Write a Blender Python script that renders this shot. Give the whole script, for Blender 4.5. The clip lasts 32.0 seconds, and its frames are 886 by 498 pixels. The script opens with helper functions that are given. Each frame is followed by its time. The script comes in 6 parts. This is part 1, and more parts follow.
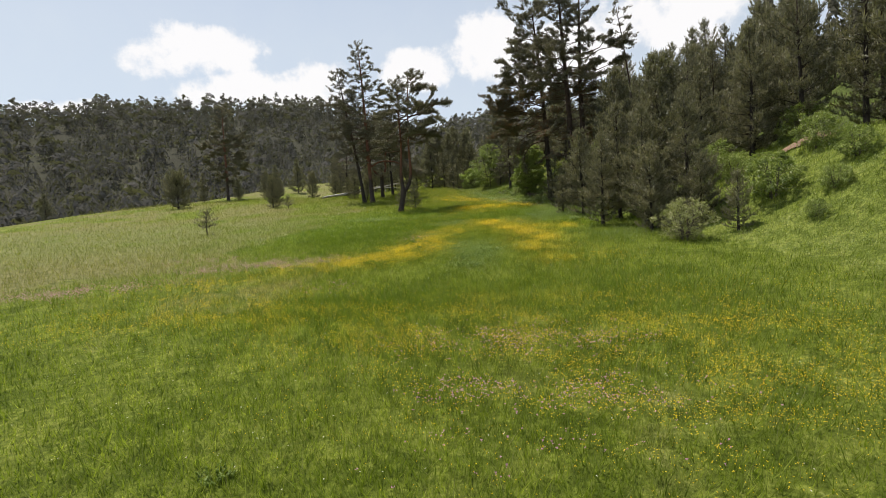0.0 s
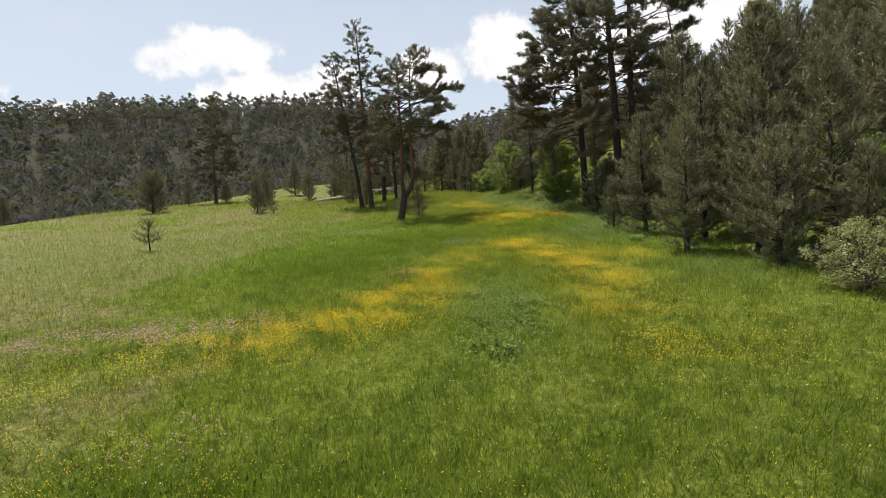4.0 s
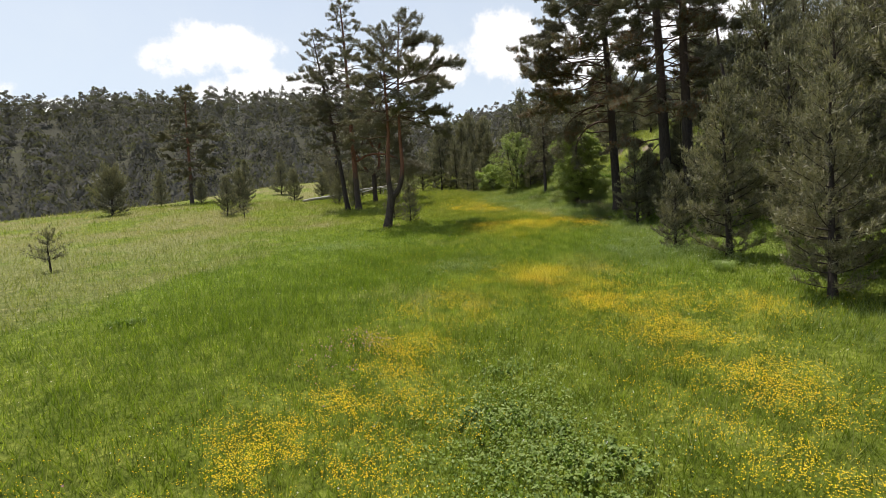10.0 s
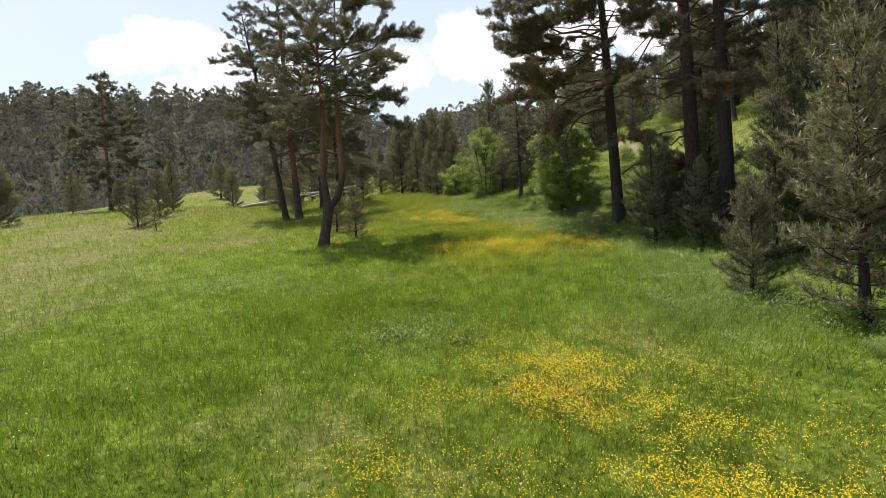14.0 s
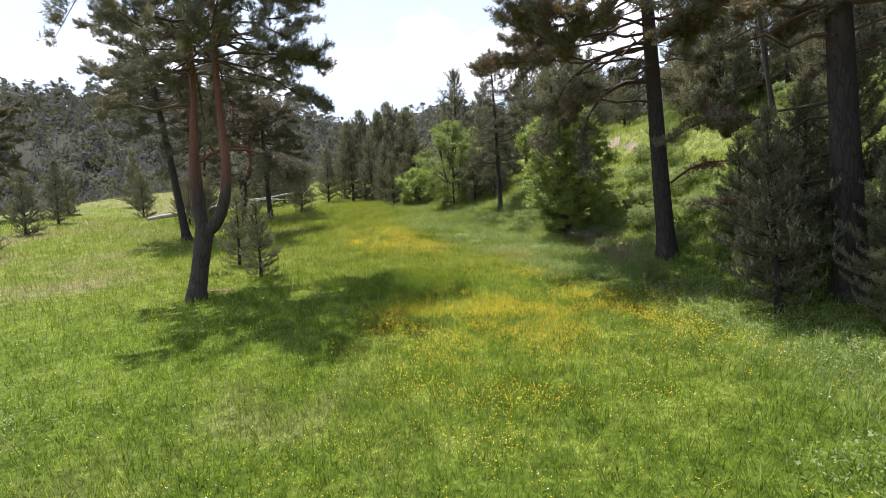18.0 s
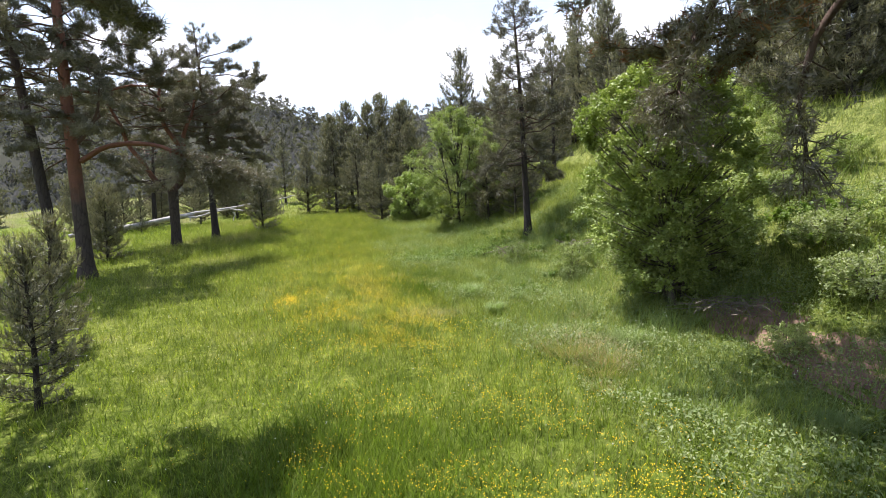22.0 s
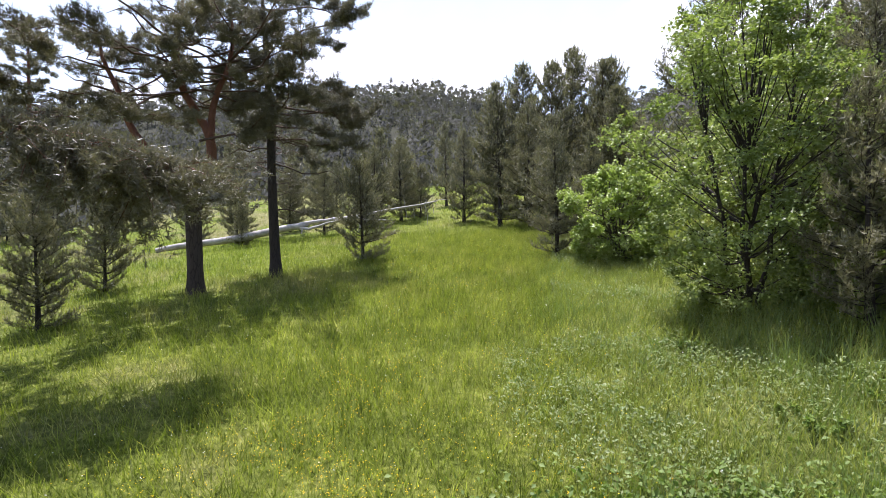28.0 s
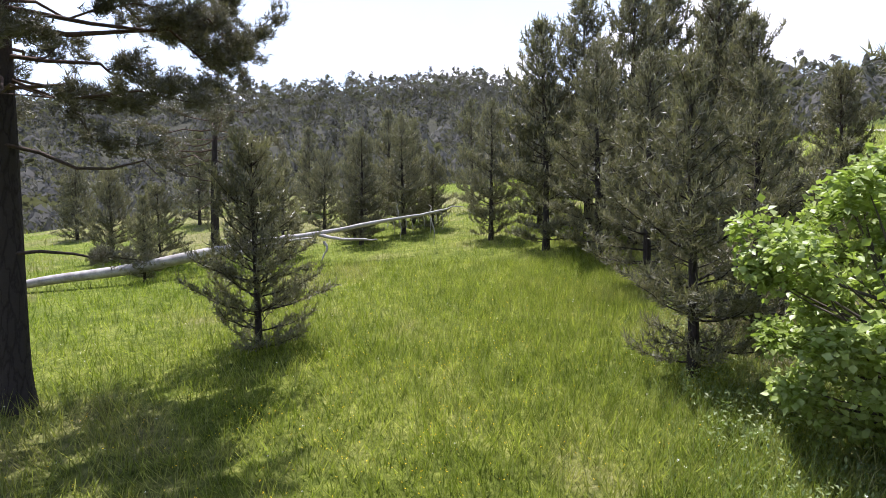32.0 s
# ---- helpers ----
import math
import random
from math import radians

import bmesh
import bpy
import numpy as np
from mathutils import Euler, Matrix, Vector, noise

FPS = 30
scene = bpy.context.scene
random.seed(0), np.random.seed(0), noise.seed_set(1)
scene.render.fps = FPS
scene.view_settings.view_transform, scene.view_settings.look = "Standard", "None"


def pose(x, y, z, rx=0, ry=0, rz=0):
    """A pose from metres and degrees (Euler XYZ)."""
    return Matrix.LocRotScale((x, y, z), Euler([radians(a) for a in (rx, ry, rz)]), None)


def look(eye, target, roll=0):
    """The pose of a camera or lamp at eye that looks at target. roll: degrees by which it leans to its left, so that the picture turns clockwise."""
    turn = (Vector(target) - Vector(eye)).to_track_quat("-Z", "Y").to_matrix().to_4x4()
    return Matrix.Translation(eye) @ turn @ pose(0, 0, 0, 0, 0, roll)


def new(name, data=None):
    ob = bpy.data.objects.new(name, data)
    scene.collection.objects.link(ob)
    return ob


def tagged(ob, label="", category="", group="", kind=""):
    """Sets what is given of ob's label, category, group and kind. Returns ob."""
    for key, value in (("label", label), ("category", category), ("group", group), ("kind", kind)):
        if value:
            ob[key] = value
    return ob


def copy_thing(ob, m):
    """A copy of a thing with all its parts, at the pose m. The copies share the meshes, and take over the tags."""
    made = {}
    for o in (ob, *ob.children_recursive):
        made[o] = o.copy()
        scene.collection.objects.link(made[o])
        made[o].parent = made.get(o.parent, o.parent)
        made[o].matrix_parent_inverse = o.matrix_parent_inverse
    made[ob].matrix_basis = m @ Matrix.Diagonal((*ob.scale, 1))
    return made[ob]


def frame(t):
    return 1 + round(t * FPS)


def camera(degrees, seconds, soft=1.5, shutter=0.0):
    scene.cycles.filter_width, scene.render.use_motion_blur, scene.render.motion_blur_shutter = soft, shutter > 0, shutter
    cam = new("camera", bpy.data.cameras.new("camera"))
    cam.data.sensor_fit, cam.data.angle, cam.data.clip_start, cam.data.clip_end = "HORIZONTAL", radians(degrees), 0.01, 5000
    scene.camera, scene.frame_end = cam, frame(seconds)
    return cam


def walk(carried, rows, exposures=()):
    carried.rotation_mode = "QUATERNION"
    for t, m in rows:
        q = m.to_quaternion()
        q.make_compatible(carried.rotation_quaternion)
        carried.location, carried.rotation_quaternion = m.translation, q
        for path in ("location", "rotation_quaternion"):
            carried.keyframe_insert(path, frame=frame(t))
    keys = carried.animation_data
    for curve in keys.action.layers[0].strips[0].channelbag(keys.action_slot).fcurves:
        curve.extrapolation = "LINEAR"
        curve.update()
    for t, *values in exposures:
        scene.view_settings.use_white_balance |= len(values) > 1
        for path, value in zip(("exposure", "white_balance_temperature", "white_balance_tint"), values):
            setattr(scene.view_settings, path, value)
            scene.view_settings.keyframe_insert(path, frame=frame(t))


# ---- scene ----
cam = camera(81.6, 32.0, soft=0.65)
METRES, EYE, TILT, LEAN, TURN = 68.09, 3.2, 7.0, -0.97, 0.0
ROWS = [
    (0.0, 0.0000, 0.0000, 0.0000, -0.62, -8.78, 3.99),
    (0.5, 0.0007, 0.0185, -0.0003, -0.58, -8.77, 4.01),
    (1.0, 0.0015, 0.0368, -0.0007, -0.56, -8.74, 4.00),
    (1.5, 0.0022, 0.0547, -0.0010, -0.55, -8.74, 3.96),
    (2.0, 0.0026, 0.0725, -0.0010, -0.51, -8.71, 3.97),
    (2.5, 0.0029, 0.0899, -0.0012, -0.45, -8.69, 3.92),
    (3.0, 0.0034, 0.1063, -0.0012, -0.35, -8.62, 3.87),
    (3.5, 0.0040, 0.1200, -0.0013, 0.07, -8.61, 3.80),
    (4.0, 0.0040, 0.1306, -0.0013, 0.72, -8.60, 3.82),
    (4.5, 0.0041, 0.1401, -0.0013, 1.41, -8.59, 3.78),
    (6.5, 0.0058, 0.1730, -0.0024, 2.16, -8.60, 3.73),
    (7.0, 0.0064, 0.1817, -0.0025, 2.11, -8.63, 3.75),
    (7.5, 0.0068, 0.1907, -0.0027, 2.08, -8.67, 3.75),
    (8.0, 0.0070, 0.2000, -0.0029, 2.07, -8.69, 3.76),
    (8.5, 0.0073, 0.2095, -0.0030, 2.00, -8.74, 3.78),
    (9.0, 0.0076, 0.2193, -0.0031, 1.84, -8.77, 3.80),
    (9.5, 0.0080, 0.2292, -0.0031, 1.53, -8.84, 3.83),
    (10.0, 0.0086, 0.2399, -0.0032, 1.05, -8.86, 3.80),
    (10.5, 0.0091, 0.2511, -0.0033, 0.57, -8.91, 3.83),
    (11.0, 0.0095, 0.2627, -0.0033, 0.07, -8.94, 3.86),
    (11.5, 0.0099, 0.2751, -0.0032, -0.41, -8.97, 3.88),
    (12.0, 0.0107, 0.2881, -0.0033, -0.90, -8.97, 3.88),
    (12.5, 0.0118, 0.3017, -0.0033, -1.37, -8.98, 3.90),
    (13.0, 0.0131, 0.3159, -0.0034, -1.84, -9.02, 3.89),
    (13.5, 0.0143, 0.3306, -0.0036, -2.31, -9.02, 3.88),
    (15.5, 0.0194, 0.3936, -0.0037, -4.18, -9.01, 3.73),
    (16.0, 0.0206, 0.4104, -0.0037, -4.68, -9.00, 3.74),
    (16.5, 0.0221, 0.4273, -0.0037, -5.51, -8.98, 3.68),
    (17.0, 0.0239, 0.4443, -0.0036, -6.30, -8.98, 3.68),
    (17.5, 0.0258, 0.4614, -0.0038, -6.87, -8.99, 3.66),
    (18.0, 0.0277, 0.4788, -0.0040, -6.97, -8.92, 3.59),
    (18.5, 0.0302, 0.4960, -0.0039, -6.98, -8.88, 3.57),
    (19.0, 0.0325, 0.5135, -0.0038, -7.00, -8.84, 3.57),
    (19.5, 0.0351, 0.5309, -0.0038, -7.04, -8.78, 3.51),
    (20.0, 0.0378, 0.5483, -0.0037, -7.03, -8.74, 3.56),
    (20.5, 0.0405, 0.5659, -0.0037, -7.08, -8.66, 3.47),
    (21.0, 0.0432, 0.5834, -0.0039, -6.99, -8.60, 3.46),
    (21.5, 0.0459, 0.6012, -0.0038, -6.73, -8.54, 3.43),
    (22.0, 0.0486, 0.6192, -0.0040, -6.28, -8.44, 3.41),
    (22.5, 0.0516, 0.6373, -0.0039, -4.99, -8.35, 3.38),
    (23.0, 0.0540, 0.6557, -0.0036, -2.85, -8.25, 3.35),
    (23.5, 0.0566, 0.6739, -0.0037, -0.67, -8.10, 3.36),
    (24.0, 0.0586, 0.6920, -0.0035, 1.40, -8.01, 3.36),
    (24.5, 0.0601, 0.7103, -0.0033, 3.68, -7.96, 3.39),
    (25.0, 0.0610, 0.7288, -0.0034, 6.63, -7.86, 3.33),
    (25.5, 0.0622, 0.7474, -0.0033, 9.31, -7.80, 3.28),
    (26.0, 0.0628, 0.7658, -0.0033, 11.18, -7.81, 3.29),
    (26.5, 0.0624, 0.7840, -0.0033, 12.84, -7.85, 3.27),
    (28.5, 0.0577, 0.8555, -0.0021, 16.13, -7.90, 3.74),
    (29.0, 0.0553, 0.8755, -0.0021, 16.10, -8.05, 3.79),
    (29.5, 0.0525, 0.8957, -0.0020, 16.16, -8.13, 3.82),
    (30.0, 0.0490, 0.9158, -0.0019, 16.30, -8.28, 3.87),
    (30.5, 0.0450, 0.9360, -0.0021, 16.59, -8.32, 3.80),
    (31.0, 0.0408, 0.9558, -0.0020, 17.84, -8.32, 3.82),
    (31.5, 0.0364, 0.9752, -0.0022, 19.18, -8.29, 3.85),
    (32.0, 0.0320, 0.9938, -0.0021, 20.73, -8.28, 3.87),
]
walk(cam, [(t, pose(0, 0, EYE, TILT, LEAN, TURN) @ pose(METRES * x, METRES * y, METRES * z, 90 + pitch, roll, yaw)) for t, x, y, z, yaw, pitch, roll in ROWS], ((0.0, 0.22, 6600, 13), (4.0, 0.27, 6600, 13), (10.0, 0.40, 6600, 13), (13.0, 0.53, 6550, 13), (18.0, 0.90, 6050, 18), (21.0, 1.06, 5950, 18), (24.0, 0.92, 6000, 16), (26.0, 0.97, 5900, 19), (29.0, 1.03, 5800, 22), (32.0, 0.99, 5800, 22)))

# ---- the lie of the land: the meadow climbs ahead, and the plan below is drawn along it ----
LIE = pose(0, 0, EYE, TILT, LEAN, TURN) @ Matrix.Translation((0, 0, -EYE))
SLOPE = np.array(LIE)


def laid(v):
    """Points of the plan, (n, 3), as they lie on the slope."""
    return np.asarray(v, float) @ SLOPE[:3, :3].T + SLOPE[:3, 3]


# ---- sky and sun ----
SUN_TO = (LIE.to_3x3() @ Vector((-0.22, 0.33, 0.92))).normalized()
sun_el = math.asin(SUN_TO.z)
sun_az = math.atan2(SUN_TO.x, SUN_TO.y)
sun = new("sun", bpy.data.lights.new("sun", "SUN"))
sun.data.energy, sun.data.angle, sun.data.color = 5.0, radians(0.55), (1.0, 0.95, 0.86)
sun.matrix_world = look((0, 0, 80), Vector((0, 0, 80)) - SUN_TO)

world = bpy.data.worlds.new("sky")
scene.world = world
world.use_nodes = True
wn, wl = world.node_tree.nodes, world.node_tree.links
wn.clear()
w_out, w_bg, w_sky = wn.new("ShaderNodeOutputWorld"), wn.new("ShaderNodeBackground"), wn.new("ShaderNodeTexSky")
w_sky.sky_type, w_sky.sun_disc, w_sky.sun_elevation, w_sky.sun_rotation = "NISHITA", False, sun_el, sun_az
w_sky.altitude, w_sky.air_density, w_sky.dust_density, w_sky.ozone_density = 800, 1.0, 2.2, 1.0
w_co = wn.new("ShaderNodeTexCoord")


def wmath(op, a, b=None):
    n = wn.new("ShaderNodeMath")
    n.operation = op
    for i, v in enumerate((a, b)):
        if isinstance(v, (int, float)):
            n.inputs[i].default_value = v
        elif v is not None:
            wl.new(v, n.inputs[i])
    return n.outputs[0]


w_noise = wn.new("ShaderNodeTexNoise")
w_noise.inputs["Scale"].default_value, w_noise.inputs["Detail"].default_value, w_noise.inputs["Roughness"].default_value = 13.0, 8.0, 0.6
wl.new(w_co.outputs["Generated"], w_noise.inputs["Vector"])
lump = wmath("SUBTRACT", w_noise.outputs["Fac"], 0.5)
# cumulus heaps: azimuth and height in degrees, half width, half height
cover = None
for az, el, wide, tall in ((-23.0, 12.6, 7.5, 3.0), (-20.0, 9.3, 7.0, 2.6), (-12.5, 9.2, 6.5, 3.0), (-1.0, 10.6, 5.0, 2.6), (6.0, 12.0, 5.0, 4.5), (14.0, 11.0, 8.0, 4.0), (24.0, 13.0, 9.0, 4.0), (-34.0, 7.6, 5.0, 1.2), (0.5, 19.0, 2.5, 1.0), (-46.0, 9.0, 6.0, 2.0), (60.0, 15.0, 12.0, 5.0), (120.0, 12.0, 14.0, 5.0), (180.0, 14.0, 16.0, 6.0), (-110.0, 12.0, 14.0, 5.0)):
    a, e = radians(az), radians(el)
    mid = Vector((math.sin(a) * math.cos(e), math.cos(a) * math.cos(e), math.sin(e)))
    side = Vector((math.cos(a), -math.sin(a), 0))
    up = side.cross(mid)
    mid, side, up = LIE.to_3x3() @ mid, LIE.to_3x3() @ side, LIE.to_3x3() @ up
    parts = []
    for axis, half in ((side, wide), (up, tall)):
        d = wn.new("ShaderNodeVectorMath")
        d.operation = "DOT_PRODUCT"
        wl.new(w_co.outputs["Generated"], d.inputs[0])
        d.inputs[1].default_value = axis
        q = wmath("DIVIDE", d.outputs["Value"], math.sin(radians(half)))
        parts.append(wmath("MULTIPLY", q, q))
    d = wn.new("ShaderNodeVectorMath")
    d.operation = "DOT_PRODUCT"
    wl.new(w_co.outputs["Generated"], d.inputs[0])
    d.inputs[1].default_value = mid
    front = wmath("GREATER_THAN", d.outputs["Value"], 0.5)
    inside = wmath("SUBTRACT", 1.0, wmath("ADD", parts[0], parts[1]))
    inside = wmath("MULTIPLY", wmath("MAXIMUM", inside, -1.0), front)
    inside = wmath("SUBTRACT", inside, wmath("MULTIPLY", wmath("SUBTRACT", 1.0, front), 1.0))
    cover = inside if cover is None else wmath("MAXIMUM", cover, inside)
heap = wn.new("ShaderNodeMapRange")
heap.interpolation_type = "SMOOTHSTEP"
wl.new(wmath("ADD", cover, wmath("SUBTRACT", wmath("MULTIPLY", lump, 3.0), 0.12)), heap.inputs["Value"])
heap.inputs["From Min"].default_value, heap.inputs["From Max"].default_value = 0.0, 0.55
w_mix = wn.new("ShaderNodeMix")
w_mix.data_type = "RGBA"
w_sep = wn.new("ShaderNodeSeparateXYZ")
wl.new(w_co.outputs["Generated"], w_sep.inputs[0])
w_low = wn.new("ShaderNodeMapRange")
w_low.interpolation_type = "SMOOTHSTEP"
wl.new(w_sep.outputs["Z"], w_low.inputs["Value"])
w_low.inputs["From Min"].default_value, w_low.inputs["From Max"].default_value = 0.75, 0.30
w_low.inputs["To Min"].default_value, w_low.inputs["To Max"].default_value = 0.08, 0.66
veil = wmath("ADD", w_low.outputs["Result"], wmath("MULTIPLY", lump, 0.12))
wl.new(veil, w_mix.inputs["Factor"])
wl.new(w_sky.outputs["Color"], w_mix.inputs["A"])
w_mix.inputs["B"].default_value = (5.1, 5.65, 5.8, 1)
w_cloud = wn.new("ShaderNodeMix")
w_cloud.data_type = "RGBA"
wl.new(wmath("MULTIPLY", heap.outputs["Result"], 0.90), w_cloud.inputs["Factor"])
wl.new(w_mix.outputs["Result"], w_cloud.inputs["A"])
w_cloud.inputs["B"].default_value = (6.7, 6.75, 6.7, 1)
wl.new(w_cloud.outputs["Result"], w_bg.inputs["Color"])
w_bg.inputs["Strength"].default_value = 0.128
wl.new(w_bg.outputs["Background"], w_out.inputs["Surface"])


# ---- materials ----
def material(name):
    m = bpy.data.materials.new(name)
    m.use_nodes = True
    m.node_tree.nodes.clear()
    return m, m.node_tree.nodes, m.node_tree.links


def ramp(n, l, fac, stops):
    r = n.new("ShaderNodeValToRGB")
    els = r.color_ramp.elements
    while len(els) < len(stops):
        els.new(0.5)
    for e, (p, c) in zip(els, stops):
        e.position, e.color = p, (*c, 1)
    l.new(fac, r.inputs["Fac"])
    return r.outputs["Color"]


def noise_of(n, l, vec, scale, detail=4.0, rough=0.55):
    t = n.new("ShaderNodeTexNoise")
    t.inputs["Scale"].default_value, t.inputs["Detail"].default_value, t.inputs["Roughness"].default_value = scale, detail, rough
    if vec is not None:
        l.new(vec, t.inputs["Vector"])
    return t.outputs["Fac"]


def mixed(n, l, fac, a, b, blend="MIX"):
    x = n.new("ShaderNodeMix")
    x.data_type, x.blend_type = "RGBA", blend
    for sock, v in ((x.inputs["Factor"], fac), (x.inputs["A"], a), (x.inputs["B"], b)):
        if isinstance(v, (int, float)):
            sock.default_value = v
        elif isinstance(v, tuple):
            sock.default_value = (*v, 1)
        else:
            l.new(v, sock)
    return x.outputs["Result"]


def maths(n, l, op, a, b=0.0):
    x = n.new("ShaderNodeMath")
    x.operation = op
    for i, v in enumerate((a, b)):
        if isinstance(v, (int, float)):
            x.inputs[i].default_value = v
        else:
            l.new(v, x.inputs[i])
    return x.outputs[0]


def ranged(n, l, v, lo, hi, to_lo=0.0, to_hi=1.0):
    r = n.new("ShaderNodeMapRange")
    r.interpolation_type = "SMOOTHSTEP"
    l.new(v, r.inputs["Value"])
    for k, q in (("From Min", lo), ("From Max", hi), ("To Min", to_lo), ("To Max", to_hi)):
        r.inputs[k].default_value = q
    return r.outputs["Result"]


def leafy(name, stops, glow=0.35, rough=0.6, spot=0.5, through_tint=(1.1, 1.25, 0.5)):
    """Leaf or needle: diffuse and translucent, varied by island, by plant and by place."""
    m, n, l = material(name)
    geo = n.new("ShaderNodeNewGeometry")
    fac = geo.outputs["Random Per Island"]
    patch = noise_of(n, l, geo.outputs["Position"], spot, 3.0)
    fac = maths(n, l, "ADD", maths(n, l, "MULTIPLY", fac, 0.55), maths(n, l, "MULTIPLY", ranged(n, l, patch, 0.3, 0.7), 0.45))
    info = n.new("ShaderNodeObjectInfo")
    fac = maths(n, l, "ADD", maths(n, l, "MULTIPLY", fac, 0.75), maths(n, l, "MULTIPLY", info.outputs["Random"], 0.25))
    col = ramp(n, l, fac, stops)
    p = n.new("ShaderNodeBsdfPrincipled")
    l.new(col, p.inputs["Base Color"])
    p.inputs["Roughness"].default_value = rough
    p.inputs["Specular IOR Level"].default_value = 0.35
    t = n.new("ShaderNodeBsdfTranslucent")
    l.new(mixed(n, l, 1.0, col, through_tint, "MULTIPLY"), t.inputs["Color"])
    s = n.new("ShaderNodeMixShader")
    s.inputs[0].default_value = glow
    l.new(p.outputs[0], s.inputs[1])
    l.new(t.outputs[0], s.inputs[2])
    o = n.new("ShaderNodeOutputMaterial")
    l.new(s.outputs[0], o.inputs["Surface"])
    return m


def bark(name, low, high, turn_at, relief=0.5, scale=9.0):
    """Bark that turns from a dark plated base to a smoother upper stem, by object height."""
    m, n, l = material(name)
    co = n.new("ShaderNodeTexCoord")
    sp = n.new("ShaderNodeSeparateXYZ")
    l.new(co.outputs["Object"], sp.inputs[0])
    mp = n.new("ShaderNodeMapping")
    mp.inputs["Scale"].default_value = (1, 1, 0.22)
    l.new(co.outputs["Object"], mp.inputs["Vector"])
    v = n.new("ShaderNodeTexVoronoi")
    v.feature = "DISTANCE_TO_EDGE"
    v.inputs["Scale"].default_value = scale
    warp = noise_of(n, l, mp.outputs[0], 14, 4)
    add = n.new("ShaderNodeVectorMath")
    add.operation = "ADD"
    l.new(mp.outputs[0], add.inputs[0])
    wv = n.new("ShaderNodeCombineXYZ")
    for i in range(3):
        l.new(maths(n, l, "MULTIPLY", warp, 0.12), wv.inputs[i])
    l.new(wv.outputs[0], add.inputs[1])
    l.new(add.outputs[0], v.inputs["Vector"])
    crack = ranged(n, l, v.outputs["Distance"], 0.0, 0.12)
    grain = noise_of(n, l, co.outputs["Object"], 30, 5)
    stain = noise_of(n, l, co.outputs["Object"], 1.6, 4)
    lowc = mixed(n, l, crack, tuple(c * 0.35 for c in low), low)
    lowc = mixed(n, l, maths(n, l, "MULTIPLY", grain, 0.6), lowc, tuple(min(1, c * 1.7) for c in low))
    highc = mixed(n, l, grain, tuple(c * 0.6 for c in high), tuple(min(1, c * 1.35) for c in high))
    h = maths(n, l, "ADD", sp.outputs["Z"], maths(n, l, "MULTIPLY", maths(n, l, "SUBTRACT", stain, 0.5), 3.0))
    col = mixed(n, l, ranged(n, l, h, turn_at - 0.8, turn_at + 1.2), lowc, highc)
    p = n.new("ShaderNodeBsdfPrincipled")
    p.inputs["Roughness"].default_value = 0.9
    p.inputs["Specular IOR Level"].default_value = 0.2
    l.new(col, p.inputs["Base Color"])
    b = n.new("ShaderNodeBump")
    b.inputs["Strength"].default_value, b.inputs["Distance"].default_value = relief, 0.03
    l.new(maths(n, l, "ADD", crack, maths(n, l, "MULTIPLY", grain, 0.5)), b.inputs["Height"])
    l.new(b.outputs[0], p.inputs["Normal"])
    o = n.new("ShaderNodeOutputMaterial")
    l.new(p.outputs[0], o.inputs["Surface"])
    return m


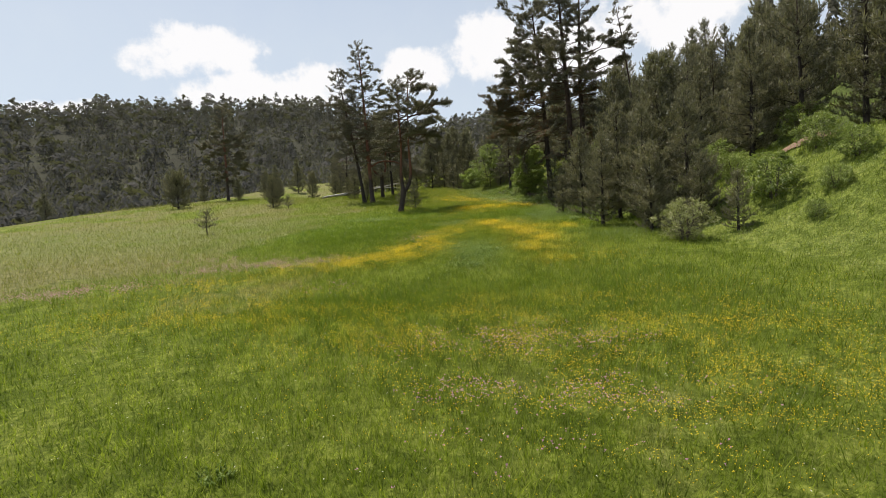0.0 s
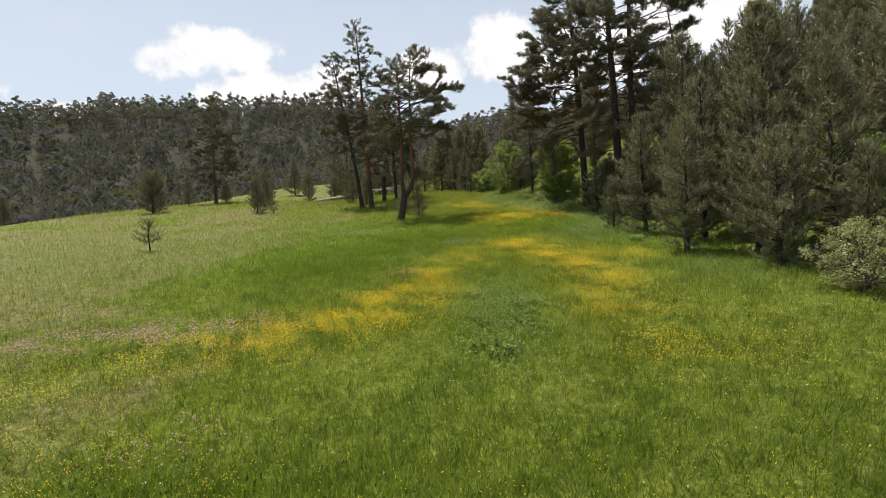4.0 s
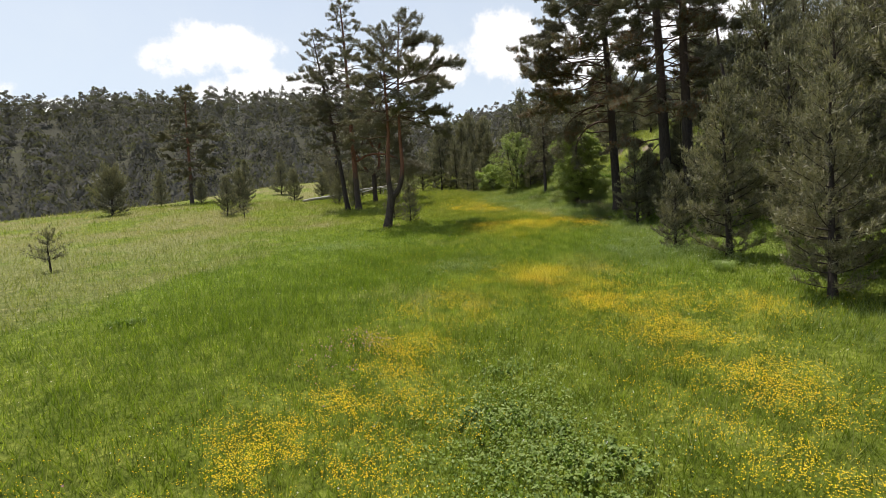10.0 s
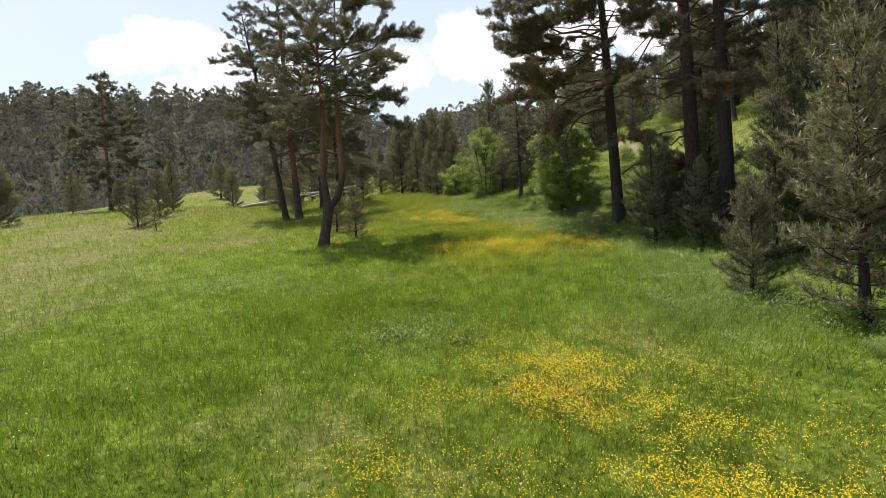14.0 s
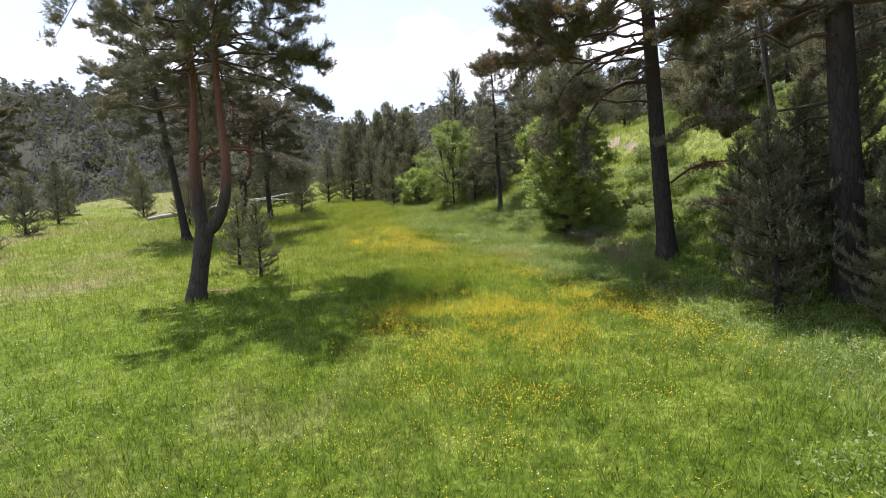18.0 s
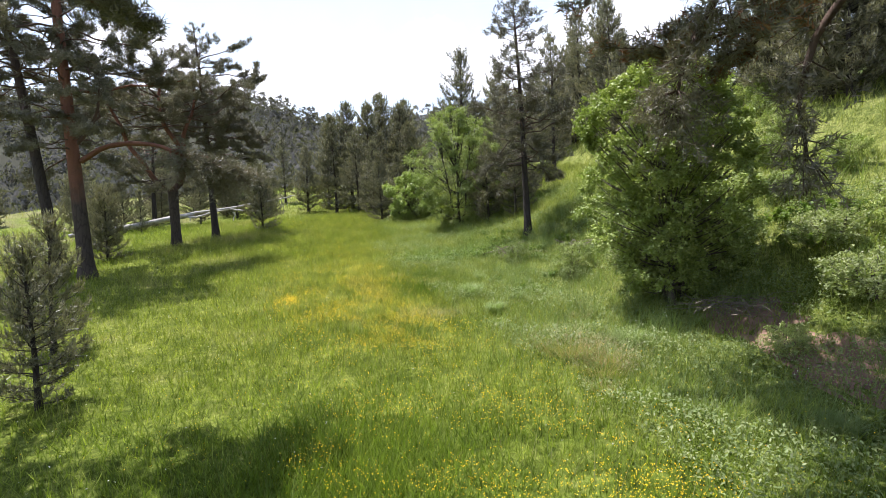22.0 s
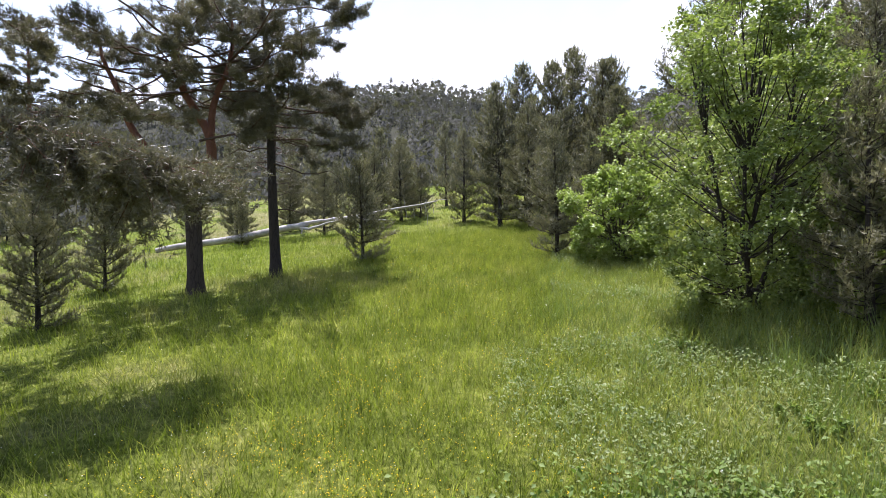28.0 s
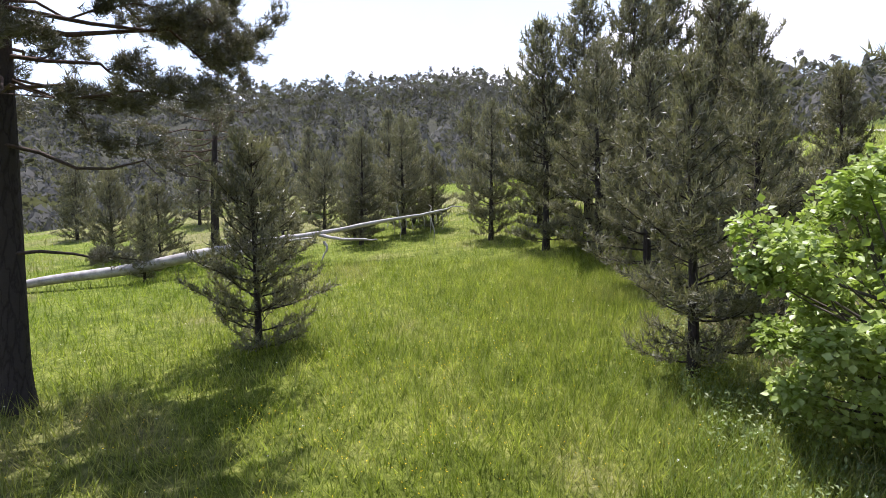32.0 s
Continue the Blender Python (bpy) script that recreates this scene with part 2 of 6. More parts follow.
def meadow_colour(n, l, pos, fine):
    """Fresh green with straw-coloured stretches of seeding grass, by place."""
    sp = n.new("ShaderNodeSeparateXYZ")
    l.new(pos, sp.inputs[0])
    broad = noise_of(n, l, pos, 0.16, 3.0)
    mid = noise_of(n, l, pos, 0.9, 4.0)
    green = ramp(n, l, maths(n, l, "ADD", maths(n, l, "MULTIPLY", fine, 0.62), maths(n, l, "MULTIPLY", ranged(n, l, mid, 0.3, 0.7), 0.38)),
                 [(0.0, (0.080, 0.110, 0.011)), (0.45, (0.154, 0.192, 0.022)), (0.8, (0.235, 0.264, 0.042)), (1.0, (0.350, 0.350, 0.100))])
    straw = ramp(n, l, fine, [(0.0, (0.172, 0.176, 0.050)), (0.5, (0.232, 0.212, 0.076)), (1.0, (0.300, 0.258, 0.116))])
    left = maths(n, l, "MULTIPLY", ranged(n, l, sp.outputs["X"], -6.0, -17.0, 0.0, 0.66), maths(n, l, "MULTIPLY", ranged(n, l, sp.outputs["Y"], 13.0, 24.0), ranged(n, l, sp.outputs["Y"], 62.0, 46.0, 0.35, 1.0)))
    ahead = ranged(n, l, sp.outputs["Y"], 50.0, 66.0, 0.0, 0.16)
    bank = ranged(n, l, sp.outputs["X"], 4.5, 9.0, 0.0, 0.5)
    dry = maths(n, l, "SUBTRACT", maths(n, l, "ADD", maths(n, l, "ADD", left, ahead), maths(n, l, "MULTIPLY", maths(n, l, "SUBTRACT", broad, 0.5), 2.1)), bank)
    dry = maths(n, l, "ADD", dry, maths(n, l, "MULTIPLY", maths(n, l, "SUBTRACT", mid, 0.5), 0.7))
    both = mixed(n, l, ranged(n, l, dry, 0.12, 0.62), green, straw)
    lush = maths(n, l, "MULTIPLY", ranged(n, l, sp.outputs["Y"], 24.0, 34.0), ranged(n, l, sp.outputs["Y"], 54.0, 44.0))
    both = mixed(n, l, lush, both, mixed(n, l, 1.0, both, (0.93, 1.02, 0.92), "MULTIPLY"))
    speck = ranged(n, l, noise_of(n, l, pos, 13.0, 2.0, 0.6), 0.38, 0.64)
    both = mixed(n, l, speck, mixed(n, l, 1.0, both, (0.76, 0.78, 0.74), "MULTIPLY"), mixed(n, l, 1.0, both, (1.18, 1.16, 1.24), "MULTIPLY"))
    # hazy tint put into the grass colour: paler and bluer further up the meadow
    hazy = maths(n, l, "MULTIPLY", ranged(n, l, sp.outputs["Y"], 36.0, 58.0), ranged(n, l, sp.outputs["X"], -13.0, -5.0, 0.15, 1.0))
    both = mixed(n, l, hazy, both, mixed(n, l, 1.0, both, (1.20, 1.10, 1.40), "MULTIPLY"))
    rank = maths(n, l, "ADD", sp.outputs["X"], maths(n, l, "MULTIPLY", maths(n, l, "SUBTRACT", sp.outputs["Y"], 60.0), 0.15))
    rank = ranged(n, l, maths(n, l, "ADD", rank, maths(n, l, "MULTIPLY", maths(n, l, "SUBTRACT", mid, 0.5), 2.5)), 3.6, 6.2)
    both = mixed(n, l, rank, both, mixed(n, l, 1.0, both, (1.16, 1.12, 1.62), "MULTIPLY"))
    tuft = noise_of(n, l, pos, 3.2, 3.0, 0.6)
    return mixed(n, l, ranged(n, l, tuft, 0.36, 0.66), mixed(n, l, 1.0, both, (0.68, 0.72, 0.68), "MULTIPLY"), mixed(n, l, 1.0, both, (1.17, 1.15, 1.28), "MULTIPLY"))


def grass_material():
    m, n, l = material("meadow_grass")
    geo = n.new("ShaderNodeNewGeometry")
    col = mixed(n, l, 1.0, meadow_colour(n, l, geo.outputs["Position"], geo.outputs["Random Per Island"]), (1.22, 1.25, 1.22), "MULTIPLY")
    p = n.new("ShaderNodeBsdfPrincipled")
    p.inputs["Roughness"].default_value, p.inputs["Specular IOR Level"].default_value = 0.6, 0.25
    l.new(col, p.inputs["Base Color"])
    t = n.new("ShaderNodeBsdfTranslucent")
    l.new(mixed(n, l, 1.0, col, (1.1, 1.2, 0.6), "MULTIPLY"), t.inputs["Color"])
    s = n.new("ShaderNodeMixShader")
    s.inputs[0].default_value = 0.5
    l.new(p.outputs[0], s.inputs[1])
    l.new(t.outputs[0], s.inputs[2])
    o = n.new("ShaderNodeOutputMaterial")
    l.new(s.outputs[0], o.inputs["Surface"])
    return m


def ground_material():
    m, n, l = material("meadow_ground")
    geo = n.new("ShaderNodeNewGeometry")
    pos = geo.outputs["Position"]
    fine = ranged(n, l, noise_of(n, l, pos, 9.0, 6.0, 0.7), 0.25, 0.75)
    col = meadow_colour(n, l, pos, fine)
    sp = n.new("ShaderNodeSeparateXYZ")
    l.new(pos, sp.inputs[0])
    # wooded slopes carry low scrub and needle litter
    far = n.new("ShaderNodeVectorMath")
    far.operation = "LENGTH"
    off = n.new("ShaderNodeVectorMath")
    off.operation = "SUBTRACT"
    l.new(pos, off.inputs[0])
    off.inputs[1].default_value = (0, 35, 0)
    l.new(off.outputs[0], far.inputs[0])
    scrub = ramp(n, l, noise_of(n, l, pos, 0.06, 6.0, 0.65), [(0.3, (0.045, 0.043, 0.032)), (0.60, (0.060, 0.058, 0.040)), (0.70, (0.120, 0.130, 0.050)), (0.84, (0.22, 0.21, 0.09))])
    litter = ramp(n, l, noise_of(n, l, pos, 1.3, 6.0, 0.65), [(0.3, (0.050, 0.050, 0.022)), (0.5, (0.090, 0.120, 0.030)), (0.7, (0.150, 0.180, 0.045))])
    col = mixed(n, l, ranged(n, l, far.outputs["Value"], 88.0, 112.0), col, scrub)
    col = mixed(n, l, ranged(n, l, sp.outputs["X"], 20.0, 26.0), col, litter)
    p = n.new("ShaderNodeBsdfPrincipled")
    p.inputs["Roughness"].default_value, p.inputs["Specular IOR Level"].default_value = 0.95, 0.1
    l.new(mixed(n, l, 1.0, col, (0.80, 0.84, 0.80), "MULTIPLY"), p.inputs["Base Color"])
    b = n.new("ShaderNodeBump")
    b.inputs["Strength"].default_value, b.inputs["Distance"].default_value = 0.9, 0.15
    l.new(noise_of(n, l, pos, 5.0, 8.0, 0.75), b.inputs["Height"])
    l.new(b.outputs[0], p.inputs["Normal"])
    o = n.new("ShaderNodeOutputMaterial")
    l.new(p.outputs[0], o.inputs["Surface"])
    return m


def plain(name, a, b, scale=6.0, rough=0.9, relief=0.4):
    m, n, l = material(name)
    co = n.new("ShaderNodeTexCoord")
    f = noise_of(n, l, co.outputs["Object"], scale, 6.0, 0.65)
    p = n.new("ShaderNodeBsdfPrincipled")
    l.new(ramp(n, l, f, [(0.3, a), (0.7, b)]), p.inputs["Base Color"])
    p.inputs["Roughness"].default_value = rough
    bm_ = n.new("ShaderNodeBump")
    bm_.inputs["Strength"].default_value, bm_.inputs["Distance"].default_value = relief, 0.02
    l.new(noise_of(n, l, co.outputs["Object"], scale * 5, 6.0, 0.7), bm_.inputs["Height"])
    l.new(bm_.outputs[0], p.inputs["Normal"])
    o = n.new("ShaderNodeOutputMaterial")
    l.new(p.outputs[0], o.inputs["Surface"])
    return m


M_GROUND = ground_material()
M_GRASS = grass_material()
M_NEEDLE = leafy("pine_needles", [(0.0, (0.070, 0.064, 0.046)), (0.5, (0.158, 0.146, 0.100)), (0.85, (0.250, 0.226, 0.154)), (1.0, (0.33, 0.29, 0.195))], 0.20, 0.42, 0.6, through_tint=(1.1, 1.15, 0.65))
M_YOUNG = leafy("young_pine_needles", [(0.0, (0.058, 0.058, 0.040)), (0.5, (0.148, 0.142, 0.088)), (0.85, (0.248, 0.230, 0.142)), (1.0, (0.34, 0.31, 0.205))], 0.30, 0.42, 0.7, through_tint=(1.1, 1.15, 0.65))
M_CANDLE = leafy("new_shoots", [(0.0, (0.19, 0.18, 0.10)), (1.0, (0.33, 0.30, 0.19))], 0.2, 0.6)
M_RUST = leafy("dead_needles", [(0.0, (0.12, 0.060, 0.034)), (1.0, (0.25, 0.125, 0.065))], 0.2, 0.7)
# distance haze is put into this colour: greyer, paler needles for the far hills
M_FARHAZE = leafy("haze_grey_pine_foliage", [(0.0, (0.092, 0.087, 0.080)), (0.5, (0.112, 0.106, 0.095)), (0.85, (0.130, 0.123, 0.108)), (1.0, (0.15, 0.142, 0.12))], 0.3, 0.85, 0.05)
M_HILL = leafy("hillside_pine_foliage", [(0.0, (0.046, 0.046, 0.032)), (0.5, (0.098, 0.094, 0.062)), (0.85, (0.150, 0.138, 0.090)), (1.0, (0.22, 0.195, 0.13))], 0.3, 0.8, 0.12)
M_LIME = leafy("lime_green_leaves", [(0.0, (0.105, 0.145, 0.030)), (0.5, (0.255, 0.315, 0.076)), (1.0, (0.470, 0.510, 0.195))], 0.24, 0.45, 1.0)
M_HAZEL = leafy("hazel_leaves", [(0.0, (0.120, 0.170, 0.036)), (0.5, (0.270, 0.335, 0.084)), (1.0, (0.470, 0.510, 0.230))], 0.36, 0.4, 1.2)
M_LEAF = leafy("mid_green_leaves", [(0.0, (0.085, 0.120, 0.038)), (0.5, (0.225, 0.270, 0.085)), (1.0, (0.420, 0.445, 0.200))], 0.38, 0.42, 1.0)
M_OLIVE = leafy("olive_willow_leaves", [(0.0, (0.085, 0.105, 0.030)), (0.5, (0.160, 0.180, 0.055)), (1.0, (0.300, 0.300, 0.125))], 0.3, 0.5, 1.0)
M_PALE = leafy("pale_bush_leaves", [(0.0, (0.150, 0.165, 0.060)), (0.5, (0.330, 0.330, 0.170)), (1.0, (0.640, 0.620, 0.460))], 0.35, 0.6, 2.0)
M_WEED = leafy("broad_weed_leaves", [(0.0, (0.080, 0.130, 0.026)), (0.5, (0.150, 0.215, 0.042)), (1.0, (0.250, 0.310, 0.085))], 0.38, 0.55, 1.5)
M_NETTLE = leafy("pale_bank_herbs", [(0.0, (0.13, 0.17, 0.055)), (0.5, (0.25, 0.29, 0.115)), (1.0, (0.42, 0.44, 0.25))], 0.38, 0.5, 1.6)
M_SILVER = leafy("pale_bank_grass", [(0.0, (0.13, 0.18, 0.060)), (0.6, (0.22, 0.28, 0.10)), (1.0, (0.38, 0.42, 0.23))], 0.38, 0.55, 0.8)
M_TUSSOCK = leafy("tussock_grass", [(0.0, (0.13, 0.18, 0.055)), (0.6, (0.22, 0.28, 0.10)), (1.0, (0.33, 0.37, 0.18))], 0.40, 0.45, 0.8)
M_SEED = leafy("seeding_grass", [(0.0, (0.21, 0.225, 0.075)), (0.6, (0.30, 0.295, 0.12)), (1.0, (0.40, 0.37, 0.19))], 0.4, 0.6, 0.4)
M_LUSH = leafy("lush_grass", [(0.0, (0.060, 0.100, 0.012)), (0.6, (0.140, 0.195, 0.026)), (1.0, (0.250, 0.300, 0.060))], 0.45, 0.45, 0.8)
M_STRAW = leafy("dry_grass", [(0.0, (0.28, 0.22, 0.11)), (1.0, (0.52, 0.44, 0.27))], 0.3, 0.7, 2.0)
M_YELLOW = leafy("buttercup_petals", [(0.0, (0.75, 0.42, 0.006)), (0.6, (0.87, 0.60, 0.012)), (1.0, (0.92, 0.72, 0.04))], 0.3, 0.5, 0.6)
M_PINK = leafy("pink_clover_heads", [(0.0, (0.32, 0.13, 0.20)), (1.0, (0.55, 0.34, 0.40))], 0.3, 0.6, 2.0)
M_WHITE = leafy("white_flower_heads", [(0.0, (0.60, 0.60, 0.50)), (1.0, (0.82, 0.82, 0.76))], 0.3, 0.6, 2.0)
M_BARK = bark("pine_bark", (0.062, 0.049, 0.040), (0.190, 0.088, 0.056), 3.2)
M_DARKBARK = bark("dark_pine_bark", (0.044, 0.036, 0.031), (0.070, 0.049, 0.037), 5.0)
M_TWIG = bark("branch_bark", (0.075, 0.056, 0.044), (0.110, 0.072, 0.052), 4.0, 0.3, 16.0)
M_SHRUBBARK = plain("shrub_bark", (0.06, 0.05, 0.04), (0.14, 0.115, 0.09), 12)
M_DEADWOOD = plain("weathered_deadwood", (0.20, 0.18, 0.16), (0.46, 0.43, 0.39), 4.0, 0.75, 0.5)
M_DEADTWIG = plain("dry_twigs", (0.11, 0.085, 0.062), (0.27, 0.22, 0.17), 9.0)
M_EARTH = plain("bare_reddish_earth", (0.13, 0.075, 0.048), (0.27, 0.165, 0.11), 2.5)
M_ROAD = plain("pale_gravel", (0.30, 0.27, 0.23), (0.48, 0.45, 0.40), 1.2)
M_CUT = plain("tan_eroded_earth", (0.14, 0.11, 0.075), (0.26, 0.205, 0.14), 1.4)
M_TRUNKFAR = plain("distant_bark", (0.05, 0.04, 0.035), (0.11, 0.085, 0.07), 3.0)


# ---- terrain ----
def sstep(v, lo, hi):
    t = np.clip((v - lo) / (hi - lo), 0, 1)
    return t * t * (3 - 2 * t)


def waves(x, y, size, seed):
    r = np.random.RandomState(seed)
    s = 0
    for _ in range(6):
        a, f, p = r.uniform(0, 6.283), r.uniform(0.6, 1.7) / size, r.uniform(0, 6.283)
        s = s + np.sin((x * np.cos(a) + y * np.sin(a)) * f * 6.283 + p)
    return s / 6


def foot_of_bank(y):
    return np.interp(y, [-50, 15, 30, 48, 56, 61, 68, 75, 88, 120], [13.5, 12.6, 11.4, 10.2, 8.4, 7.2, 6.2, 5.6, 5.0, 8.0])


def height(x, y):
    x, y = np.asarray(x, float), np.asarray(y, float)
    z = -0.36 + 0.10 * waves(x, y, 26, 3) + 0.05 * waves(x, y, 7, 4)
    z = z + 0.55 * sstep(x, -14, -34) * sstep(y, 30, 70)
    z = z + 0.42 * sstep(y, 54, 72) + 1.9 * sstep(y, 84, 116)
    # the bank with its bench, and the wooded slope above it
    s = x - foot_of_bank(y)
    near = sstep(y, 66, 57) * sstep(y, 34, 44)
    bench = 2.6 + 0.25 * near - 0.5 * sstep(y, 95, 118) + 1.9 * sstep(y, 40, 18)
    z = z + bench * sstep(s, -1.5, 8.0 - 1.5 * near) + 0.25 * near * np.exp(-((s - 6.6) / 1.3) ** 2)
    # the cut above the road
    z = z + 1.9 * sstep(s, 11.7, 14.2) * sstep(y, 36, 47) * sstep(y, 102, 84)
    z = z + 0.42 * np.maximum(s - 11.5, 0) * sstep(s, 11.5, 20) * (0.45 + 0.55 * sstep(y, 75, 35)) * sstep(s, 260, 60) + 16 * sstep(s, 60, 200)
    # the valley past the meadow's edge and the far hills
    ell = np.sqrt((np.minimum(x, 0) / 58) ** 2 + (np.maximum(y, 0) / 120) ** 2)
    left = sstep(x, 14, -10)
    z = z - 7.5 * sstep(ell, 1.0, 1.35) * left
    r, az = np.hypot(x, y - 20), np.degrees(np.arctan2(x, y - 20))
    top = np.interp(az, [-180, -90, -60, -40, -22, -12, -3, 6, 14, 30, 90, 180], [20, 34, 40, 41, 45, 42, 26, 16, 14, 24, 30, 20])
    z = z + top * sstep(r, 120, 300) * sstep(x - 0.12 * y, 40, -5) + 3.5 * waves(x, y, 70, 9) * sstep(r, 110, 200)
    z = z + 5 * sstep(r, 160, 330) * sstep(x, 0, 60)
    # level country further out
    return z - (y * math.tan(radians(TILT)) - x * math.tan(radians(LEAN))) * sstep(r, 350, 900)


def hz(x, y):
    return float(height(x, y))


def spot_at(x, y, dz=0.0, rz=0.0, size=1.0):
    """An upright pose on the slope at a place of the plan."""
    p = LIE @ Vector((x, y, hz(x, y) + dz))
    return pose(p.x, p.y, p.z, 0, 0, rz) @ Matrix.Scale(size, 4)


def mesh_from(name, verts, faces_flat, per_face, mat, smooth=False):
    """A mesh from numpy arrays: verts (n,3), corner indices, corners per face."""
    me = bpy.data.meshes.new(name)
    nf = len(faces_flat) // per_face
    me.vertices.add(len(verts))
    me.vertices.foreach_set("co", np.ascontiguousarray(verts, np.float32).ravel())
    me.loops.add(len(faces_flat))
    me.loops.foreach_set("vertex_index", np.ascontiguousarray(faces_flat, np.int32))
    me.polygons.add(nf)
    me.polygons.foreach_set("loop_start", np.arange(0, nf * per_face, per_face, dtype=np.int32))
    if smooth:
        me.polygons.foreach_set("use_smooth", np.ones(nf, bool))
    me.update(calc_edges=True)
    me.materials.append(mat)
    return me


def axis_steps(fine_lo, fine_hi, step, far):
    a = list(np.arange(fine_lo, fine_hi + 0.01, step))
    d = step
    while a[-1] < far:
        d *= 1.17
        a.append(a[-1] + d)
    d = step
    while a[0] > -far:
        d *= 1.17
        a.insert(0, a[0] - d)
    return np.array(a)


gx, gy = axis_steps(-60, 45, 0.9, 2600), axis_steps(-8, 122, 0.9, 2600)
GX, GY = np.meshgrid(gx, gy)
gv = np.stack([GX.ravel(), GY.ravel(), height(GX, GY).ravel()], 1)
ny, nx = GX.shape
ii = (np.arange(ny - 1)[:, None] * nx + np.arange(nx - 1)[None]).ravel()
gf = np.stack([ii, ii + 1, ii + nx + 1, ii + nx], 1).ravel()
tagged(new("ground", mesh_from("ground", laid(gv), gf, 4, M_GROUND, True)), "rolling green hay meadow between wooded hills", "ground", kind="structure")


# ---- plant building ----
def part(name, me, parent, label="", kind=""):
    ob = new(name, me)
    ob.parent = parent
    return tagged(ob, label, kind=kind)


def thing(name, x, y, z, label, category, group="", rz=0.0, size=1.0):
    ob = new(name)
    ob.empty_display_size = 0.2
    ob.matrix_basis = spot_at(x, y, z, rz, size)
    return tagged(ob, label, category, group)


def unit(v):
    return v / np.maximum(np.linalg.norm(v, axis=-1, keepdims=True), 1e-9)


class Wood:
    """Collects tapered tubes into one mesh."""

    def __init__(self):
        self.v, self.f, self.n = [], [], 0

    def tube(self, pts, radii, sides):
        pts, radii = np.asarray(pts, float), np.asarray(radii, float)
        k = len(pts)
        tan = unit(np.gradient(pts, axis=0))
        ref = np.where(np.abs(tan[:, 2:3]) > 0.9, np.array([[1.0, 0, 0]]), np.array([[0, 0, 1.0]]))
        a = unit(np.cross(tan, ref))
        if k > 1:
            for i in range(1, k):
                a[i] = unit(a[i - 1] - tan[i] * np.dot(a[i - 1], tan[i]))
        b = np.cross(tan, a)
        ang = np.arange(sides) / sides * 2 * np.pi
        ring = pts[:, None] + radii[:, None, None] * (np.cos(ang)[None, :, None] * a[:, None] + np.sin(ang)[None, :, None] * b[:, None])
        self.v.append(ring.reshape(-1, 3))
        i = np.arange(k - 1)[:, None] * sides
        j = np.arange(sides)[None]
        jn = (j + 1) % sides
        q = np.stack([i + j, i + jn, i + sides + jn, i + sides + j], -1).reshape(-1, 4) + self.n
        self.f.append(q)
        self.n += k * sides

    def mesh(self, name, mat):
        return mesh_from(name, np.concatenate(self.v), np.concatenate(self.f).ravel(), 4, mat, True)


def brushes(r, at, way, count, length, width, spread):
    """Needle brushes: count thin triangles set like a bottle brush about each shoot."""
    n = len(at)
    around = unit(np.cross(way[:, None], r.normal(0, 1, (n, count, 3))))
    d = unit(way[:, None] * r.uniform(0.25, 1.1, (n, count, 1)) + around * spread * 1.5 + r.normal(0, 0.15, (n, count, 3)))
    ln = length * r.uniform(0.65, 1.2, (n, count, 1))
    base = at[:, None] + way[:, None] * r.uniform(-0.7, 0.6, (n, count, 1)) * length
    side = unit(np.cross(d, r.normal(0, 1, (n, count, 3)))) * (width * 0.5)
    return np.stack([base - side, base + side, base + d * ln], 2).reshape(-1, 3)


def leaves(r, at, out, size, flat=0.5, broad=0.40):
    """Pointed leaves folded along the midrib, two triangles each, about their twigs."""
    n = len(at)
    d = unit(out * 0.8 + r.normal(0, 0.6, (n, 3)) + np.array([0, 0, -0.25]))
    nrm = unit(np.array([0, 0, 1.0]) * flat + out * 0.55 + r.normal(0, 0.40, (n, 3)))
    s = unit(np.cross(d, nrm))
    nrm = np.cross(s, d)
    ln = (size * r.uniform(0.6, 1.25, n))[:, None]
    a, tip = at, at + d * ln - nrm * ln * 0.12
    m1 = at + d * ln * 0.5 + s * ln * broad + nrm * ln * 0.10
    m2 = at + d * ln * 0.5 - s * ln * broad + nrm * ln * 0.10
    v = np.stack([a, m1, tip, m2], 1).reshape(-1, 3)
    i = np.arange(n)[:, None] * 4
    f = (i + np.array([[0, 1, 2, 0, 2, 3]])).ravel()
    return v, f


def tri_mesh(name, v, mat):
    return mesh_from(name, v, np.arange(len(v)), 3, mat)


def stem_line(r, h, lean, sway, n=10):
    t = np.linspace(0, 1, n)
    ph = r.uniform(0, 6.28, 4)
    x = lean[0] * t * h + sway * (np.sin(t * 4.2 + ph[0]) - np.sin(ph[0])) * t
    y = lean[1] * t * h + sway * (np.sin(t * 3.7 + ph[1]) - np.sin(ph[1])) * t
    return np.stack([x, y, t * h], 1)


def smooth_line(points, n):
    """A rounded line of n points through the given ones."""
    k = len(points)
    t = np.linspace(0, k - 1, n * 4)
    ln = np.stack([np.interp(t, np.arange(k), points[:, i]) for i in range(3)], 1)
    for _ in range(5):
        ln[1:-1] = (ln[:-2] + 2 * ln[1:-1] + ln[2:]) / 4
    return np.stack([np.interp(np.linspace(0, len(ln) - 1, n), np.arange(len(ln)), ln[:, i]) for i in range(3)], 1)


def along(line, h):
    z = line[:, 2]
    return np.array([np.interp(h, z, line[:, i]) for i in range(3)])


